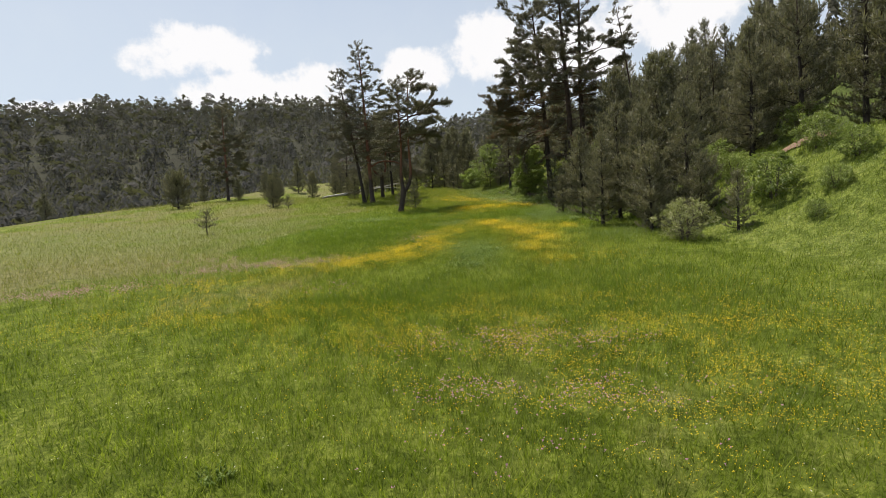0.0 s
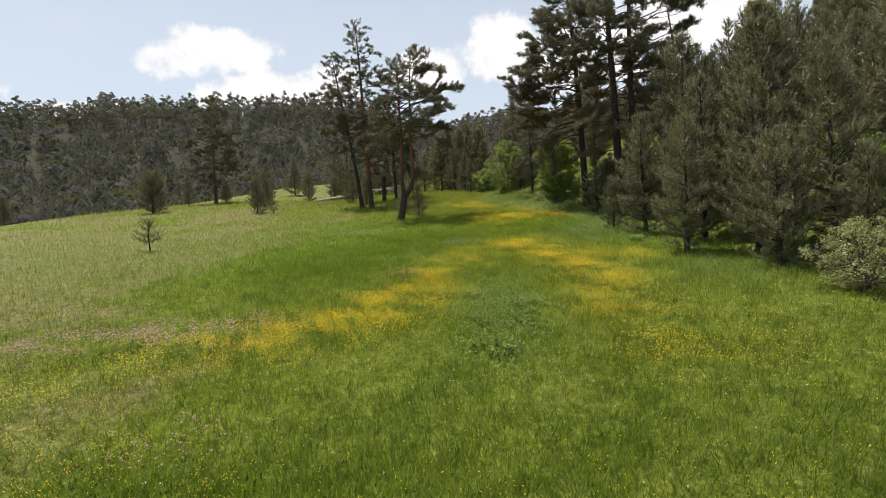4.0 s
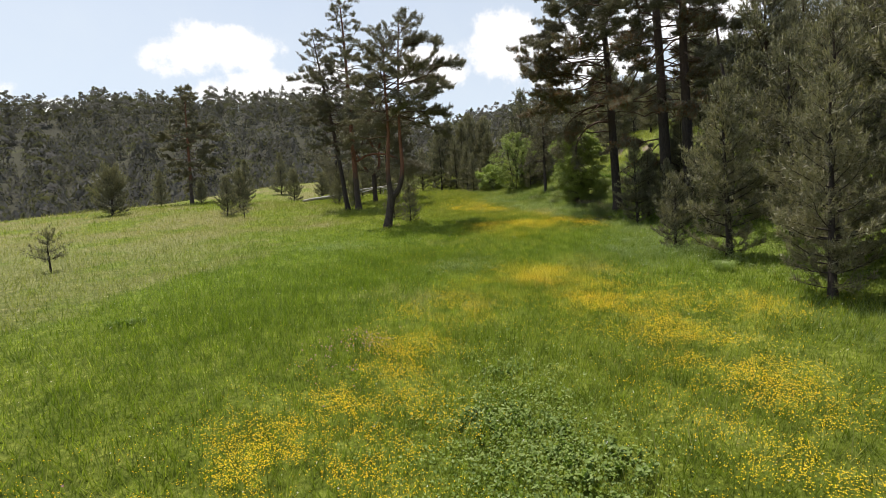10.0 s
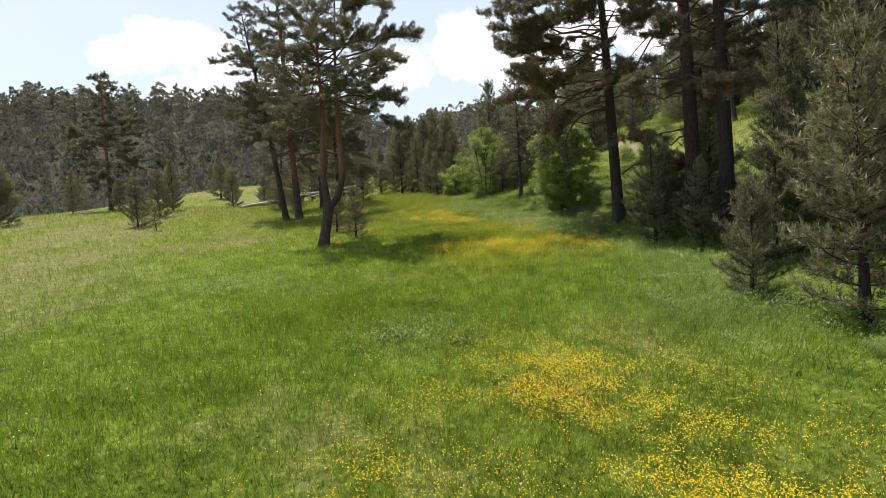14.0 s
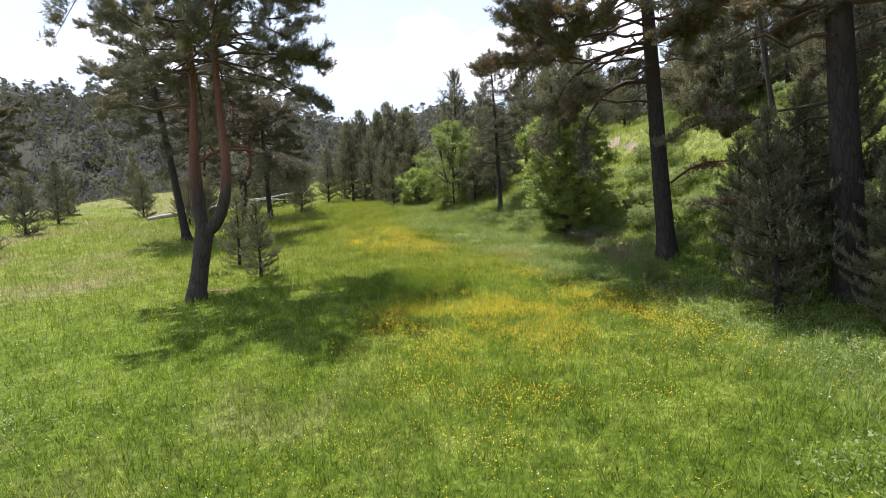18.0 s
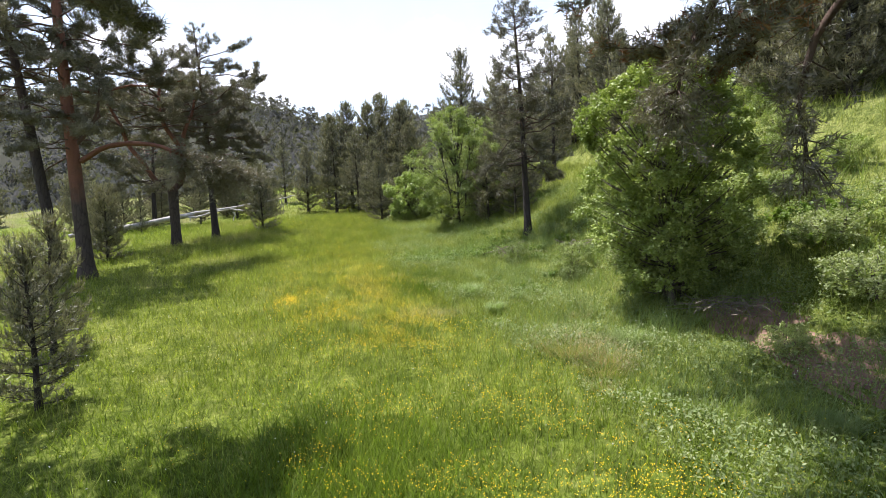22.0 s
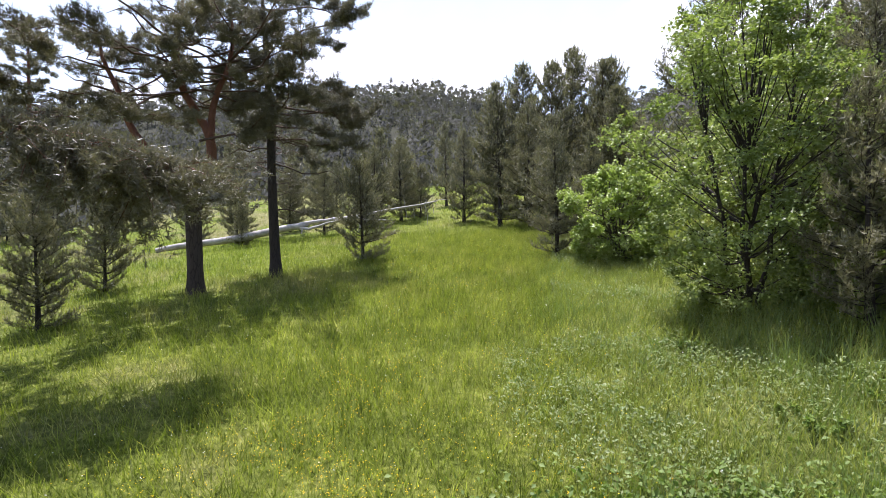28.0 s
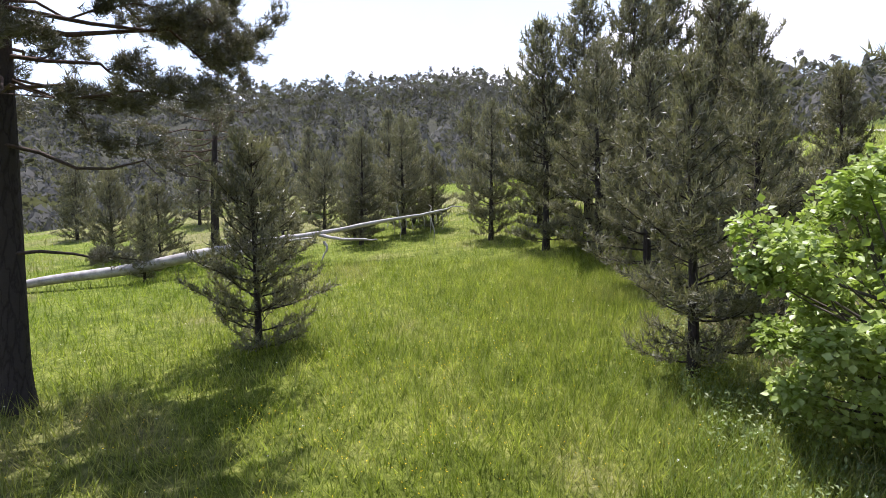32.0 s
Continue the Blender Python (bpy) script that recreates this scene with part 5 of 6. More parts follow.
# ---- fallen log ----
def fallen_log():
    ob = thing("fallen_log", -18.2, 77.8, 0, "bleached barkless fallen tree trunk lying in grass", "log")
    ob.matrix_basis = LIE @ pose(-18.2, 77.8, 0)
    r = np.random.RandomState(5)
    a, b = np.array([0, 0, 0.22]), np.array([13.3, 8.7, 1.62])

    def at(u, dz=0.0, side=0.0):
        return a + (b - a) * u + np.array([-0.547 * side, 0.837 * side, dz])

    def limb(name, points, rb, n=14, sides=7, end=0.3):
        q = Wood()
        pts = smooth_line(np.array(points), n)
        s = np.linspace(0, 1, n)
        pts[1:-1] += r.normal(0, 0.012, (n - 2, 3))
        q.tube(pts, rb * (end + (1 - end) * (1 - s) ** 0.8) * (1 + 0.06 * np.sin(s * 23)), sides)
        part(name, q.mesh("log_limb", M_DEADWOOD), ob)

    w = Wood()
    u = np.linspace(0.04, 0.53, 20)
    ln = np.array([at(q, 0.05 * math.sin(q * 17) - 0.04, 0.10 * math.sin(q * 11)) for q in u])
    w.tube(ln, np.interp(u, [0.04, 0.1, 0.3, 0.47, 0.51, 0.53], [0.13, 0.16, 0.20, 0.19, 0.15, 0.05]), 12)
    part("trunk", w.mesh("log_trunk", M_DEADWOOD), ob)
    limb("upper_limb", (at(0.48, 0.02), at(0.56, 0.10), at(0.64, 0.02), at(0.74, 0.0), at(0.84, 0.06), at(0.92, 0.02), at(1.0, 0.08)), 0.12, 22, 8)
    limb("lower_limb", (at(0.49, -0.06, -0.1), at(0.53, -0.22, -0.4), at(0.58, -0.10, -0.5), at(0.63, -0.02, -0.45), at(0.68, -0.10, -0.3)), 0.095)
    limb("side_limb", (at(0.69, -0.05), at(0.73, -0.28, -0.5), at(0.79, -0.42, -0.8), at(0.82, -0.50, -0.9)), 0.07)
    limb("broken_stub", (at(0.70, -0.30, -0.4), at(0.705, -0.55, -0.5), at(0.69, -0.95, -0.6)), 0.06, 8)
    limb("broken_stub", (at(0.50, 0.0, -0.1), at(0.505, -0.25, -0.35), at(0.50, -0.40, -0.5)), 0.06, 8)
    for k, f in enumerate(np.linspace(0.85, 1.0, 11)):
        d = 0.25 + 0.55 * ((k * 7) % 5) / 4
        limb("hanging_twig", (at(f), at(f + 0.004, -0.4 * d, 0.06 * math.sin(k * 2)), at(f + 0.002, -d, 0.1 * math.sin(k))), 0.024, 6, 4)
    limb("hanging_twig", (at(0.955), at(0.965, -0.6), at(0.962, -1.25)), 0.035, 8, 5)
    limb("upright_twig", (at(0.88), at(0.881, 0.4), at(0.878, 0.75)), 0.032, 6, 5)
    limb("upright_twig", (at(0.95, 0.0), at(0.965, 0.25), at(0.955, 0.4)), 0.026, 6, 4)
    limb("upright_twig", (at(0.99, 0.05), at(1.02, 0.16), at(1.05, 0.02)), 0.03, 6, 4)


fallen_log()

# ---- the wooded slope and the far hills ----
def far_wood(name, spots, seed, label, sprays, mat=M_FARHAZE, grain=0.13):
    r = np.random.RandomState(seed)
    n = len(spots)
    x, y, h, w, kind = spots.T
    x, y, z = laid(np.stack([x, y, height(x, y)], 1)).T
    # crowns: slender upright sprays set over a cone, or in loose heaps on the old pines
    old = (kind > 0.5)[:, None]
    f = r.rand(n, sprays) ** 0.9
    f[:, 0] = 0.97
    heap = np.floor(r.rand(n, sprays) * 6)
    lump_a, lump_f = heap * 1.9 + x[:, None], 0.45 + heap * 0.095
    a = np.where(old, lump_a + r.normal(0, 0.5, f.shape), r.uniform(0, 6.283, f.shape))
    f = np.where(old, lump_f + r.normal(0, 0.035, f.shape), f)
    prof = np.where(old, (0.35 + 0.75 * r.rand(n, sprays)) * (1.12 - 0.75 * np.clip((f - 0.6) / 0.4, 0, 1)), (np.clip(1 - f, 0, 1) ** 0.8) * (0.72 + 0.35 * r.rand(n, sprays)) + 0.03)
    rad = w[:, None] * prof
    c = np.stack([x[:, None] + rad * np.cos(a), y[:, None] + rad * np.sin(a), z[:, None] + h[:, None] * np.where(old, f, 0.03 + 0.90 * f)], -1)
    k = (h[:, None] * np.where(old, 0.055, grain) * r.uniform(0.7, 1.3, f.shape))[..., None]
    o = np.stack([np.cos(a), np.sin(a), np.zeros(a.shape)], -1)
    t = np.stack([-np.sin(a), np.cos(a), r.normal(0, 0.25, a.shape)], -1) + r.normal(0, 0.3, c.shape)
    wide = np.where(old, 0.85, 0.62)[..., None]
    v = np.stack([c - t * k * wide + o * k * 0.35, c + t * k * wide + o * k * 0.35, c - o * k * 0.25 + np.array([0, 0, 1.0]) * k * np.where(old, 0.9, 1.25)[..., None]], 2).reshape(-1, 3)
    ob = tagged(new(name), label, "woods", kind="stuff")
    part("crowns", tri_mesh(name, v, mat), ob)
    b = r.uniform(0.09, 0.16, n)
    st = []
    for q in range(3):
        an = q * 2.094
        st.append(np.stack([x + b * math.cos(an), y + b * math.sin(an), z - 0.3], 1))
    tp = np.stack([x, y, z + h * 0.55], 1)
    tv = np.stack([st[0], st[1], tp, st[1], st[2], tp, st[2], st[0], tp], 1).reshape(-1, 3)
    part("stems", tri_mesh(name + "_stems", tv, M_TRUNKFAR), ob)


rng = np.random.RandomState(77)
pts = []
tries = 0
while len(pts) < 7400 and tries < 90000:
    tries += 1
    az, rr = rng.uniform(-72, 30), math.sqrt(rng.uniform(95 ** 2, 345 ** 2))
    x, y = math.sin(radians(az)) * rr, 20 + math.cos(radians(az)) * rr
    if x > 12 and y < 130:
        continue
    ell = math.hypot(min(x, 0) / 58, max(y, 0) / 120)
    if ell < 1.03 or (-12 < x < -3 and y < 118):
        continue
    clear = waves(x, y, 55, 21) + 0.5 * waves(x, y, 22, 22)
    if clear > 0.62:
        continue
    old = rng.rand() < (0.05 if rr < 250 else 0.26)
    hh = rng.uniform(8, 13) if old else rng.uniform(3.0, 6.5)
    pts.append((x, y, hh, hh * (0.22 if old else 0.40) * rng.uniform(0.8, 1.2), float(old)))
pts = np.array(pts)
far_wood("distant_young_wood", pts[pts[:, 4] < 0.5], 5, "dark young pine woods covering the far hillsides", 52, M_FARHAZE, 0.10)
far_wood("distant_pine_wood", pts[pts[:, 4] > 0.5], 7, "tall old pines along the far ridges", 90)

pts = []
tries = 0
while len(pts) < 400 and tries < 30000:
    tries += 1
    x, y = rng.uniform(16, 120), rng.uniform(-15, 190)
    s = x - float(foot_of_bank(y))
    if s < (19.0 if y < 48 else 27.0) + 1.5 * waves(x, y, 20, 5) or (y > 46 and rng.rand() < 0.45) or (12 < y < 24 and s < 16) or rng.rand() < (s - 30) / 110:
        continue
    hh = rng.uniform(5.0, 10.5)
    pts.append((x, y, hh, hh * 0.2 * rng.uniform(0.8, 1.2), 0.0))
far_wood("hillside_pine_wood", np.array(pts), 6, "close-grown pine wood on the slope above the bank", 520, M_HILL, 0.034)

# ---- grass ----
def blades(r, x, y, tall, wide, lean):
    n = len(x)
    z = height(x, y) - 0.02
    a = r.uniform(0, 6.283, n)
    h = tall * r.uniform(0.55, 1.3, n)
    w = wide * r.uniform(0.7, 1.3, n) * 0.5
    base = np.stack([x, y, z], 1)
    sd = np.stack([np.cos(a), np.sin(a), np.zeros(n)], 1) * w[:, None]
    tip = base + np.stack([r.normal(0.06, lean, n) * h, r.normal(0.0, lean, n) * h, h], 1)
    return np.stack([base - sd, base + sd, tip], 1).reshape(-1, 3)


def scatter(r, n, x0, x1, y0, y1):
    return r.uniform(x0, x1, n), r.uniform(y0, y1, n)


PATH_Y, PATH_X = [0, 10, 20, 30, 40, 50, 60, 68], [0.0, 0.3, 0.9, 1.7, 2.9, 4.2, 3.8, 2.2]
rg = np.random.RandomState(3)
bl = []
n = 720000
y = rg.uniform(-2, 122, n)
y = np.where(rg.rand(n) < 0.72, rg.uniform(3, 84, n), y)
off = np.tan(rg.uniform(-1.47, 1.47, n)) * 5.0
x = np.interp(y, PATH_Y, PATH_X) + off
keep = (x > -75) & (x < 32) & (foot_of_bank(y) + 20 > x)
x, y, off = x[keep], y[keep], np.abs(off[keep])
hmod = 1.0 + 0.35 * waves(x, y, 5, 31) + 0.3 * waves(x, y, 1.6, 32) + 0.45 * waves(x, y, 0.55, 33)
hmod = hmod * (1 + 0.4 * sstep(y, 50, 66)) * (1 + 0.5 * sstep(x - foot_of_bank(y), -1, 3))
wide = 0.0125 + 0.00075 * np.minimum(off, 45) + 0.012 * sstep(y, 82, 105)
tall = 0.19 + 0.0016 * np.minimum(off, 45)
bl.append(blades(rg, x, y, tall * hmod, wide, 0.42))
tagged(new("meadow_grass", tri_mesh("meadow_grass", laid(np.concatenate(bl)), M_GRASS)), "long green meadow grass going to seed", "grass", kind="stuff")

# thin seeding stalks that stand over the grass
n = 90000
y = rg.uniform(2, 92, n)
x = np.interp(y, PATH_Y, PATH_X) + np.tan(rg.uniform(-1.42, 1.42, n)) * 5.5
dry = sstep(y, 50, 66) + sstep(x, -5, -12) * sstep(y, 12, 24) + 0.22 + 0.5 * waves(x, y, 6, 37)
keep = (rg.rand(n) < dry) & (x > -50) & (x < foot_of_bank(y) + 1.5)
x, y = x[keep], y[keep]
v = blades(rg, x, y, 0.36 * (1 + 0.25 * waves(x, y, 3, 38)), 0.007 + 0.0005 * np.minimum(np.abs(x), 30), 0.30)
tagged(new("seeding_grass", tri_mesh("seeding_grass", laid(v), M_SEED)), "thin straw-coloured seeding grass stalks", "grass", kind="stuff")

# deep green stretches of lusher grass
bl = []
for cx, cy, sx, sy, n in ((-1.6, 13.6, 3.4, 1.6, 7000), (-5.0, 29.0, 3.5, 6.0, 11000), (-0.8, 35.5, 3.0, 2.6, 7000), (2.6, 47.6, 1.3, 1.4, 6000), (5.6, 13.0, 2.6, 3.0, 5000), (4.4, 57.2, 0.8, 1.4, 5000)):
    x, y = rg.normal(cx, sx * 0.6, n), rg.normal(cy, sy * 0.6, n)
    bl.append(blades(rg, x, y, 0.26 * (1 + 0.4 * waves(x, y, 0.8, 35)), 0.014, 0.40))
tagged(new("lush_grass", tri_mesh("lush_grass", laid(np.concatenate(bl)), M_LUSH)), "deep green lush grass in stretches of the meadow", "grass", kind="stuff")

# pale rank grass along the foot of the bank
bl = []
for cx, cy, sx, sy, n in ((6.8, 33.5, 1.6, 1.6, 9000), (8.4, 38.0, 1.2, 3.0, 7000), (6.4, 52.5, 1.4, 3.0, 9000), (6.3, 60.0, 1.5, 3.5, 10000), (8.6, 24.5, 1.2, 2.0, 5000), (7.6, 48.5, 1.0, 2.0, 5000), (7.6, 65.0, 1.0, 3.0, 6000), (3.3, 72.5, 0.9, 4.5, 7000), (8.5, 57.5, 1.6, 2.5, 8000)):
    n = n // 2
    x, y = rg.normal(cx, sx * 0.7, n), rg.normal(cy, sy * 0.7, n)
    bl.append(blades(rg, x, y, 0.22, 0.012, 0.45))
tagged(new("bank_grass", tri_mesh("bank_grass", laid(np.concatenate(bl)), M_SILVER)), "rank pale green grass at the foot of the bank", "grass", kind="stuff")


# ---- flowers ----
def heads(r, x, y, tall, size, mat, name, label):
    n = len(x)
    z = height(x, y) + tall * r.uniform(0.75, 1.25, n)
    c = np.stack([x, y, z], 1)
    a = r.uniform(0, 6.283, n)
    tilt = r.normal(0, 0.35, (n, 2))
    s = size * r.uniform(0.7, 1.25, n)
    vs = []
    for k in range(2):
        q = a + k * 3.1416
        d = np.stack([np.cos(q), np.sin(q), 0.85 + tilt[:, 0] * np.cos(q) + tilt[:, 1] * np.sin(q)], 1)
        e = np.stack([-np.sin(q), np.cos(q), np.zeros(n)], 1)
        vs.append(np.stack([c, c + d * s[:, None] * 0.5 + e * s[:, None] * 0.5, c + d * s[:, None] * 0.5 - e * s[:, None] * 0.5], 1))
    v = np.stack(vs, 1).reshape(-1, 3)
    return tagged(new(name, tri_mesh(name, laid(v), mat)), label, "flowers", kind="stuff")


def drift(r, patches, per):
    xs, ys = [], []
    for cx, cy, sx, sy, dens in patches:
        n = int(per * sx * sy * dens)
        x, y = cx + r.normal(0, 0.62, n) * sx, cy + r.normal(0, 0.62, n) * sy
        keep = waves(x, y, 1.7, 41) + 0.9 * waves(x, y, 0.6, 42) + r.normal(0, 0.22, n) > 0.02
        xs.append(x[keep]), ys.append(y[keep])
    return np.concatenate(xs), np.concatenate(ys)


YELLOW_WEST = ((-4.3, 18.6, 2.2, 1.1, 0.8), (-2.6, 19.9, 1.7, 1.3, 1.0), (-1.2, 21.7, 1.3, 1.7, 1.1), (-0.5, 24.3, 1.0, 2.2, 0.7), (0.4, 27.6, 1.1, 1.9, 0.5), (-7.5, 16.2, 2.6, 1.2, 0.35), (-5.5, 13.5, 3.0, 1.5, 0.2))
YELLOW_EAST = ((2.8, 30.4, 1.6, 1.6, 1.0), (3.9, 27.5, 1.4, 2.3, 0.95), (4.4, 23.5, 1.1, 2.3, 0.9), (3.7, 20.2, 1.0, 2.2, 0.6), (6.0, 26.3, 1.1, 0.9, 0.9), (3.6, 17.0, 1.0, 1.2, 0.3), (5.2, 17.5, 1.2, 2.0, 0.18))
YELLOW_FAR = ((4.3, 42.2, 2.3, 1.8, 0.68), (6.4, 42.2, 0.7, 1.7, 0.30), (6.9, 39.8, 0.6, 1.2, 0.30), (2.3, 43.2, 1.2, 1.1, 0.35), (3.4, 39.5, 2.2, 1.6, 0.25), (5.6, 45.8, 0.7, 1.0, 0.2), (4.6, 46.8, 1.5, 1.6, 0.12), (2.2, 54.2, 1.4, 2.2, 0.45), (3.4, 51.8, 0.9, 1.3, 0.5), (0.7, 55.0, 0.4, 0.40, 1.6), (2.6, 57.4, 1.2, 2.0, 0.22), (1.0, 58.5, 1.8, 3.5, 0.10))
YELLOW_THIN = ((1.4, 9.2, 3.6, 2.4, 0.62), (5.2, 8.6, 3.4, 2.4, 0.5), (-1.6, 10.4, 2.6, 1.4, 0.5), (-4.6, 12.2, 2.6, 1.2, 0.45), (-8.5, 12.6, 3.0, 1.4, 0.35), (3.6, 6.0, 3.0, 1.4, 0.4), (2.0, 12.2, 5.0, 1.6, 0.25), (2.0, 36.0, 3.2, 3.5, 0.10), (1.5, 62.0, 2.2, 5.0, 0.12), (-1.0, 33.0, 3.0, 5.0, 0.05), (3.4, 47.5, 2.6, 4.0, 0.22), (-2.0, 45.0, 3.0, 3.0, 0.05), (-0.5, 72.0, 3.0, 6.0, 0.05))
rf = np.random.RandomState(8)
fx, fy = drift(rf, YELLOW_WEST + YELLOW_EAST, 5400)
fx2, fy2 = drift(rf, YELLOW_FAR, 7200)
heads(rf, fx, fy, 0.36, 0.0150, M_YELLOW, "buttercups", "drifts of yellow buttercups in the meadow")
heads(rf, fx2, fy2, 0.37, 0.0140, M_YELLOW, "buttercups", "finer drifts of yellow buttercups by the wood")
fx, fy = drift(rf, YELLOW_THIN, 3200)
heads(rf, fx, fy, 0.36, 0.0135, M_YELLOW, "scattered_buttercups", "scattered yellow buttercups among grass")
fx, fy = drift(rf, ((-7.5, 19.4, 2.4, 0.9, 2.0), (-5.4, 20.3, 1.2, 0.7, 1.6), (-12.6, 17.0, 2.8, 0.8, 1.6), (0.7, 9.3, 1.4, 0.8, 0.8), (2.6, 8.9, 0.9, 0.6, 0.8), (0.2, 7.2, 0.7, 0.5, 0.8), (2.3, 6.8, 1.2, 0.5, 0.6), (-9.8, 22.0, 1.8, 0.6, 0.8), (-1.4, 25.0, 0.6, 1.0, 0.7), (1.3, 5.7, 1.6, 0.8, 0.25), (-3.5, 15.0, 0.8, 0.6, 0.5)), 800)
heads(rf, fx, fy, 0.36, 0.032, M_PINK, "pink_clover", "pink clover flowers scattered through grass")
x, y = scatter(rf, 2600, -10, 9, 4, 80)
heads(rf, x, y, 0.27, 0.020, M_WHITE, "white_flowers", "tiny white meadow flowers among grass")


# ---- broad-leaved weeds ----
def weed_clump(seed, w, tall, n):
    r = np.random.RandomState(seed)
    k = 26
    a, q = r.uniform(0, 6.283, k), np.sqrt(r.rand(k)) * w * 0.5
    wood = Wood()
    at, out = [], []
    for i in range(k):
        p0 = np.array([math.cos(a[i]) * q[i] * 0.7, math.sin(a[i]) * q[i] * 0.7, -0.05])
        p1 = np.array([math.cos(a[i]) * q[i], math.sin(a[i]) * q[i], tall * r.uniform(0.6, 1.15)])
        wood.tube(np.array([p0, (p0 + p1) / 2, p1]), np.array([0.009, 0.007, 0.004]), 4)
        for s in np.linspace(0.4, 1.0, n // k):
            at.append(p0 + (p1 - p0) * s)
            b = r.uniform(0, 6.283)
            out.append((math.cos(b), math.sin(b), 0.35))
    v, f = leaves(r, np.array(at), unit(np.array(out)), 0.062, 1.4)
    return {"stalkwork": wood.mesh("weed_stalks", M_WEED), "foliage": mesh_from("weed_leaves", v, f, 3, M_WEED)}


weed = plant(weed_clump(61, 1.2, 0.17, 620), "weed_clump", 1.0, 20.2, "clump of broad-leaved dark green weeds", "weed", "weeds in the meadow")
rw = np.random.RandomState(15)
spots = [(-7.8, 28.5, 0.8), (0.35, 33.8, 0.9), (0.9, 36.2, 0.9), (1.8, 33.2, 0.6), (-2.95, 5.85, 0.5), (-4.1, 51.4, 0.9), (2.2, 31.0, 0.6), (6.9, 61.0, 1.0), (7.6, 60.0, 0.9), (5.9, 61.6, 0.9), (8.2, 62.2, 1.0), (6.6, 63.6, 0.9), (5.4, 66.2, 0.9), (9.2, 58.6, 1.0), (8.0, 58.3, 0.9)]
for _ in range(7):
    a, q = rw.uniform(0, 6.283), math.sqrt(rw.rand())
    spots.append((1.3 + math.cos(a) * q * 1.5, 21.3 + math.sin(a) * q * 3.2, rw.uniform(0.7, 1.1)))
for _ in range(26):
    spots.append((rw.uniform(10.4, 15.5), rw.uniform(44.5, 58), rw.uniform(0.8, 1.4)))
for _ in range(14):
    spots.append((rw.uniform(5.8, 8.6), rw.uniform(55, 64), rw.uniform(0.7, 1.2)))
for x, y, s in spots:
    copy_thing(weed, spot_at(x, y, 0, rw.uniform(0, 360), s))


# ---- leafy herbage of the bank: nettles, dock and bramble shoots ----
def herbage(name, label, mat, r, boxes, leaf):
    at = []
    for n, x0, x1, y0, y1 in boxes:
        x, y = r.uniform(x0, x1, n), r.uniform(y0, y1, n)
        x = x + foot_of_bank(y)
        d = waves(x, y, 2.4, 51) + 0.6 * waves(x, y, 0.9, 52)
        k = d + r.normal(0, 0.25, n) > -0.15
        x, y, d = x[k], y[k], d[k]
        at.append(np.stack([x, y, height(x, y) + (0.16 + 0.30 * np.clip(d, 0, 1)) * r.uniform(0.3, 1.1, len(x))], 1))
    at = np.concatenate(at)
    a = r.uniform(0, 6.283, len(at))
    v, f = leaves(r, at, unit(np.stack([np.cos(a), np.sin(a), np.full(len(at), 0.7)], 1)), leaf, 0.9, 0.24)
    tagged(new(name, mesh_from(name, laid(v), f, 3, mat)), label, "weeds", kind="stuff")


rh = np.random.RandomState(71)
herbage("bank_herbage", "leafy green nettles and herbs covering the bank", M_NETTLE, rh, ((70000, -4.2, 5.0, 46, 66), (14000, -3.0, 3.0, 30, 44), (14000, -3.0, 2.0, 66, 80), (9000, -1.5, 7.0, 12, 28)), 0.055)
herbage("bank_bramble", "pale leaved bramble shoots over the bank", M_SILVER, rh, ((40000, -4.0, 4.5, 46, 66), (9000, -5.2, -2.2, 31, 37), (7000, -3.0, 2.0, 28, 42), (9000, -3.0, 2.0, 64, 78), (5000, -0.5, 6.0, 14, 28)), 0.055)


def leaf_patch(r, cx, cy, sx, sy, n, leaf, mat, name, label):
    """A low even carpet of small leaves."""
    x, y = cx + r.normal(0, 0.5, n) * sx, cy + r.normal(0, 0.5, n) * sy
    d = waves(x, y, 1.1, 55) + 0.5 * waves(x, y, 0.4, 56)
    at = np.stack([x, y, height(x, y) + (0.20 + 0.10 * d) * r.uniform(0.4, 1.1, n)], 1)
    a = r.uniform(0, 6.283, n)
    v, f = leaves(r, at, unit(np.stack([np.cos(a), np.sin(a), np.full(n, 0.5)], 1)), leaf, 1.3, 0.34)
    tagged(new(name, mesh_from(name, laid(v), f, 3, mat)), label, "weeds", kind="stuff")


leaf_patch(rh, 1.3, 21.0, 1.35, 3.8, 9000, 0.046, M_WEED, "weed_carpet", "dense carpet of broad green weeds among buttercups")
leaf_patch(rh, 0.6, 33.8, 1.8, 1.6, 1800, 0.045, M_SILVER, "clover_carpet", "pale green clover patch in the meadow")
leaf_patch(rh, -5.2, 40.0, 2.2, 1.4, 2500, 0.045, M_SILVER, "clover_carpet", "pale green clover patch in the meadow")
leaf_patch(rh, 5.6, 61.0, 2.0, 1.2, 9000, 0.075, M_WEED, "dock_carpet", "patch of broad dock leaves below the bank")
bl = []
for _ in range(170):
    cy = rh.uniform(44, 72)
    cx = float(foot_of_bank(cy)) + rh.uniform(-3.0, 5.5)
    k = rh.randint(60, 170)
    sz = rh.uniform(0.12, 0.40)
    x, y = rh.normal(cx, sz, k), rh.normal(cy, sz, k)
    bl.append(blades(rh, x, y, np.full(k, rh.uniform(0.30, 0.62)), 0.011, 0.36))
tagged(new("rank_grass", tri_mesh("rank_grass", laid(np.concatenate(bl)), M_TUSSOCK)), "tall rank grass clumps over the bank", "grass", kind="stuff")


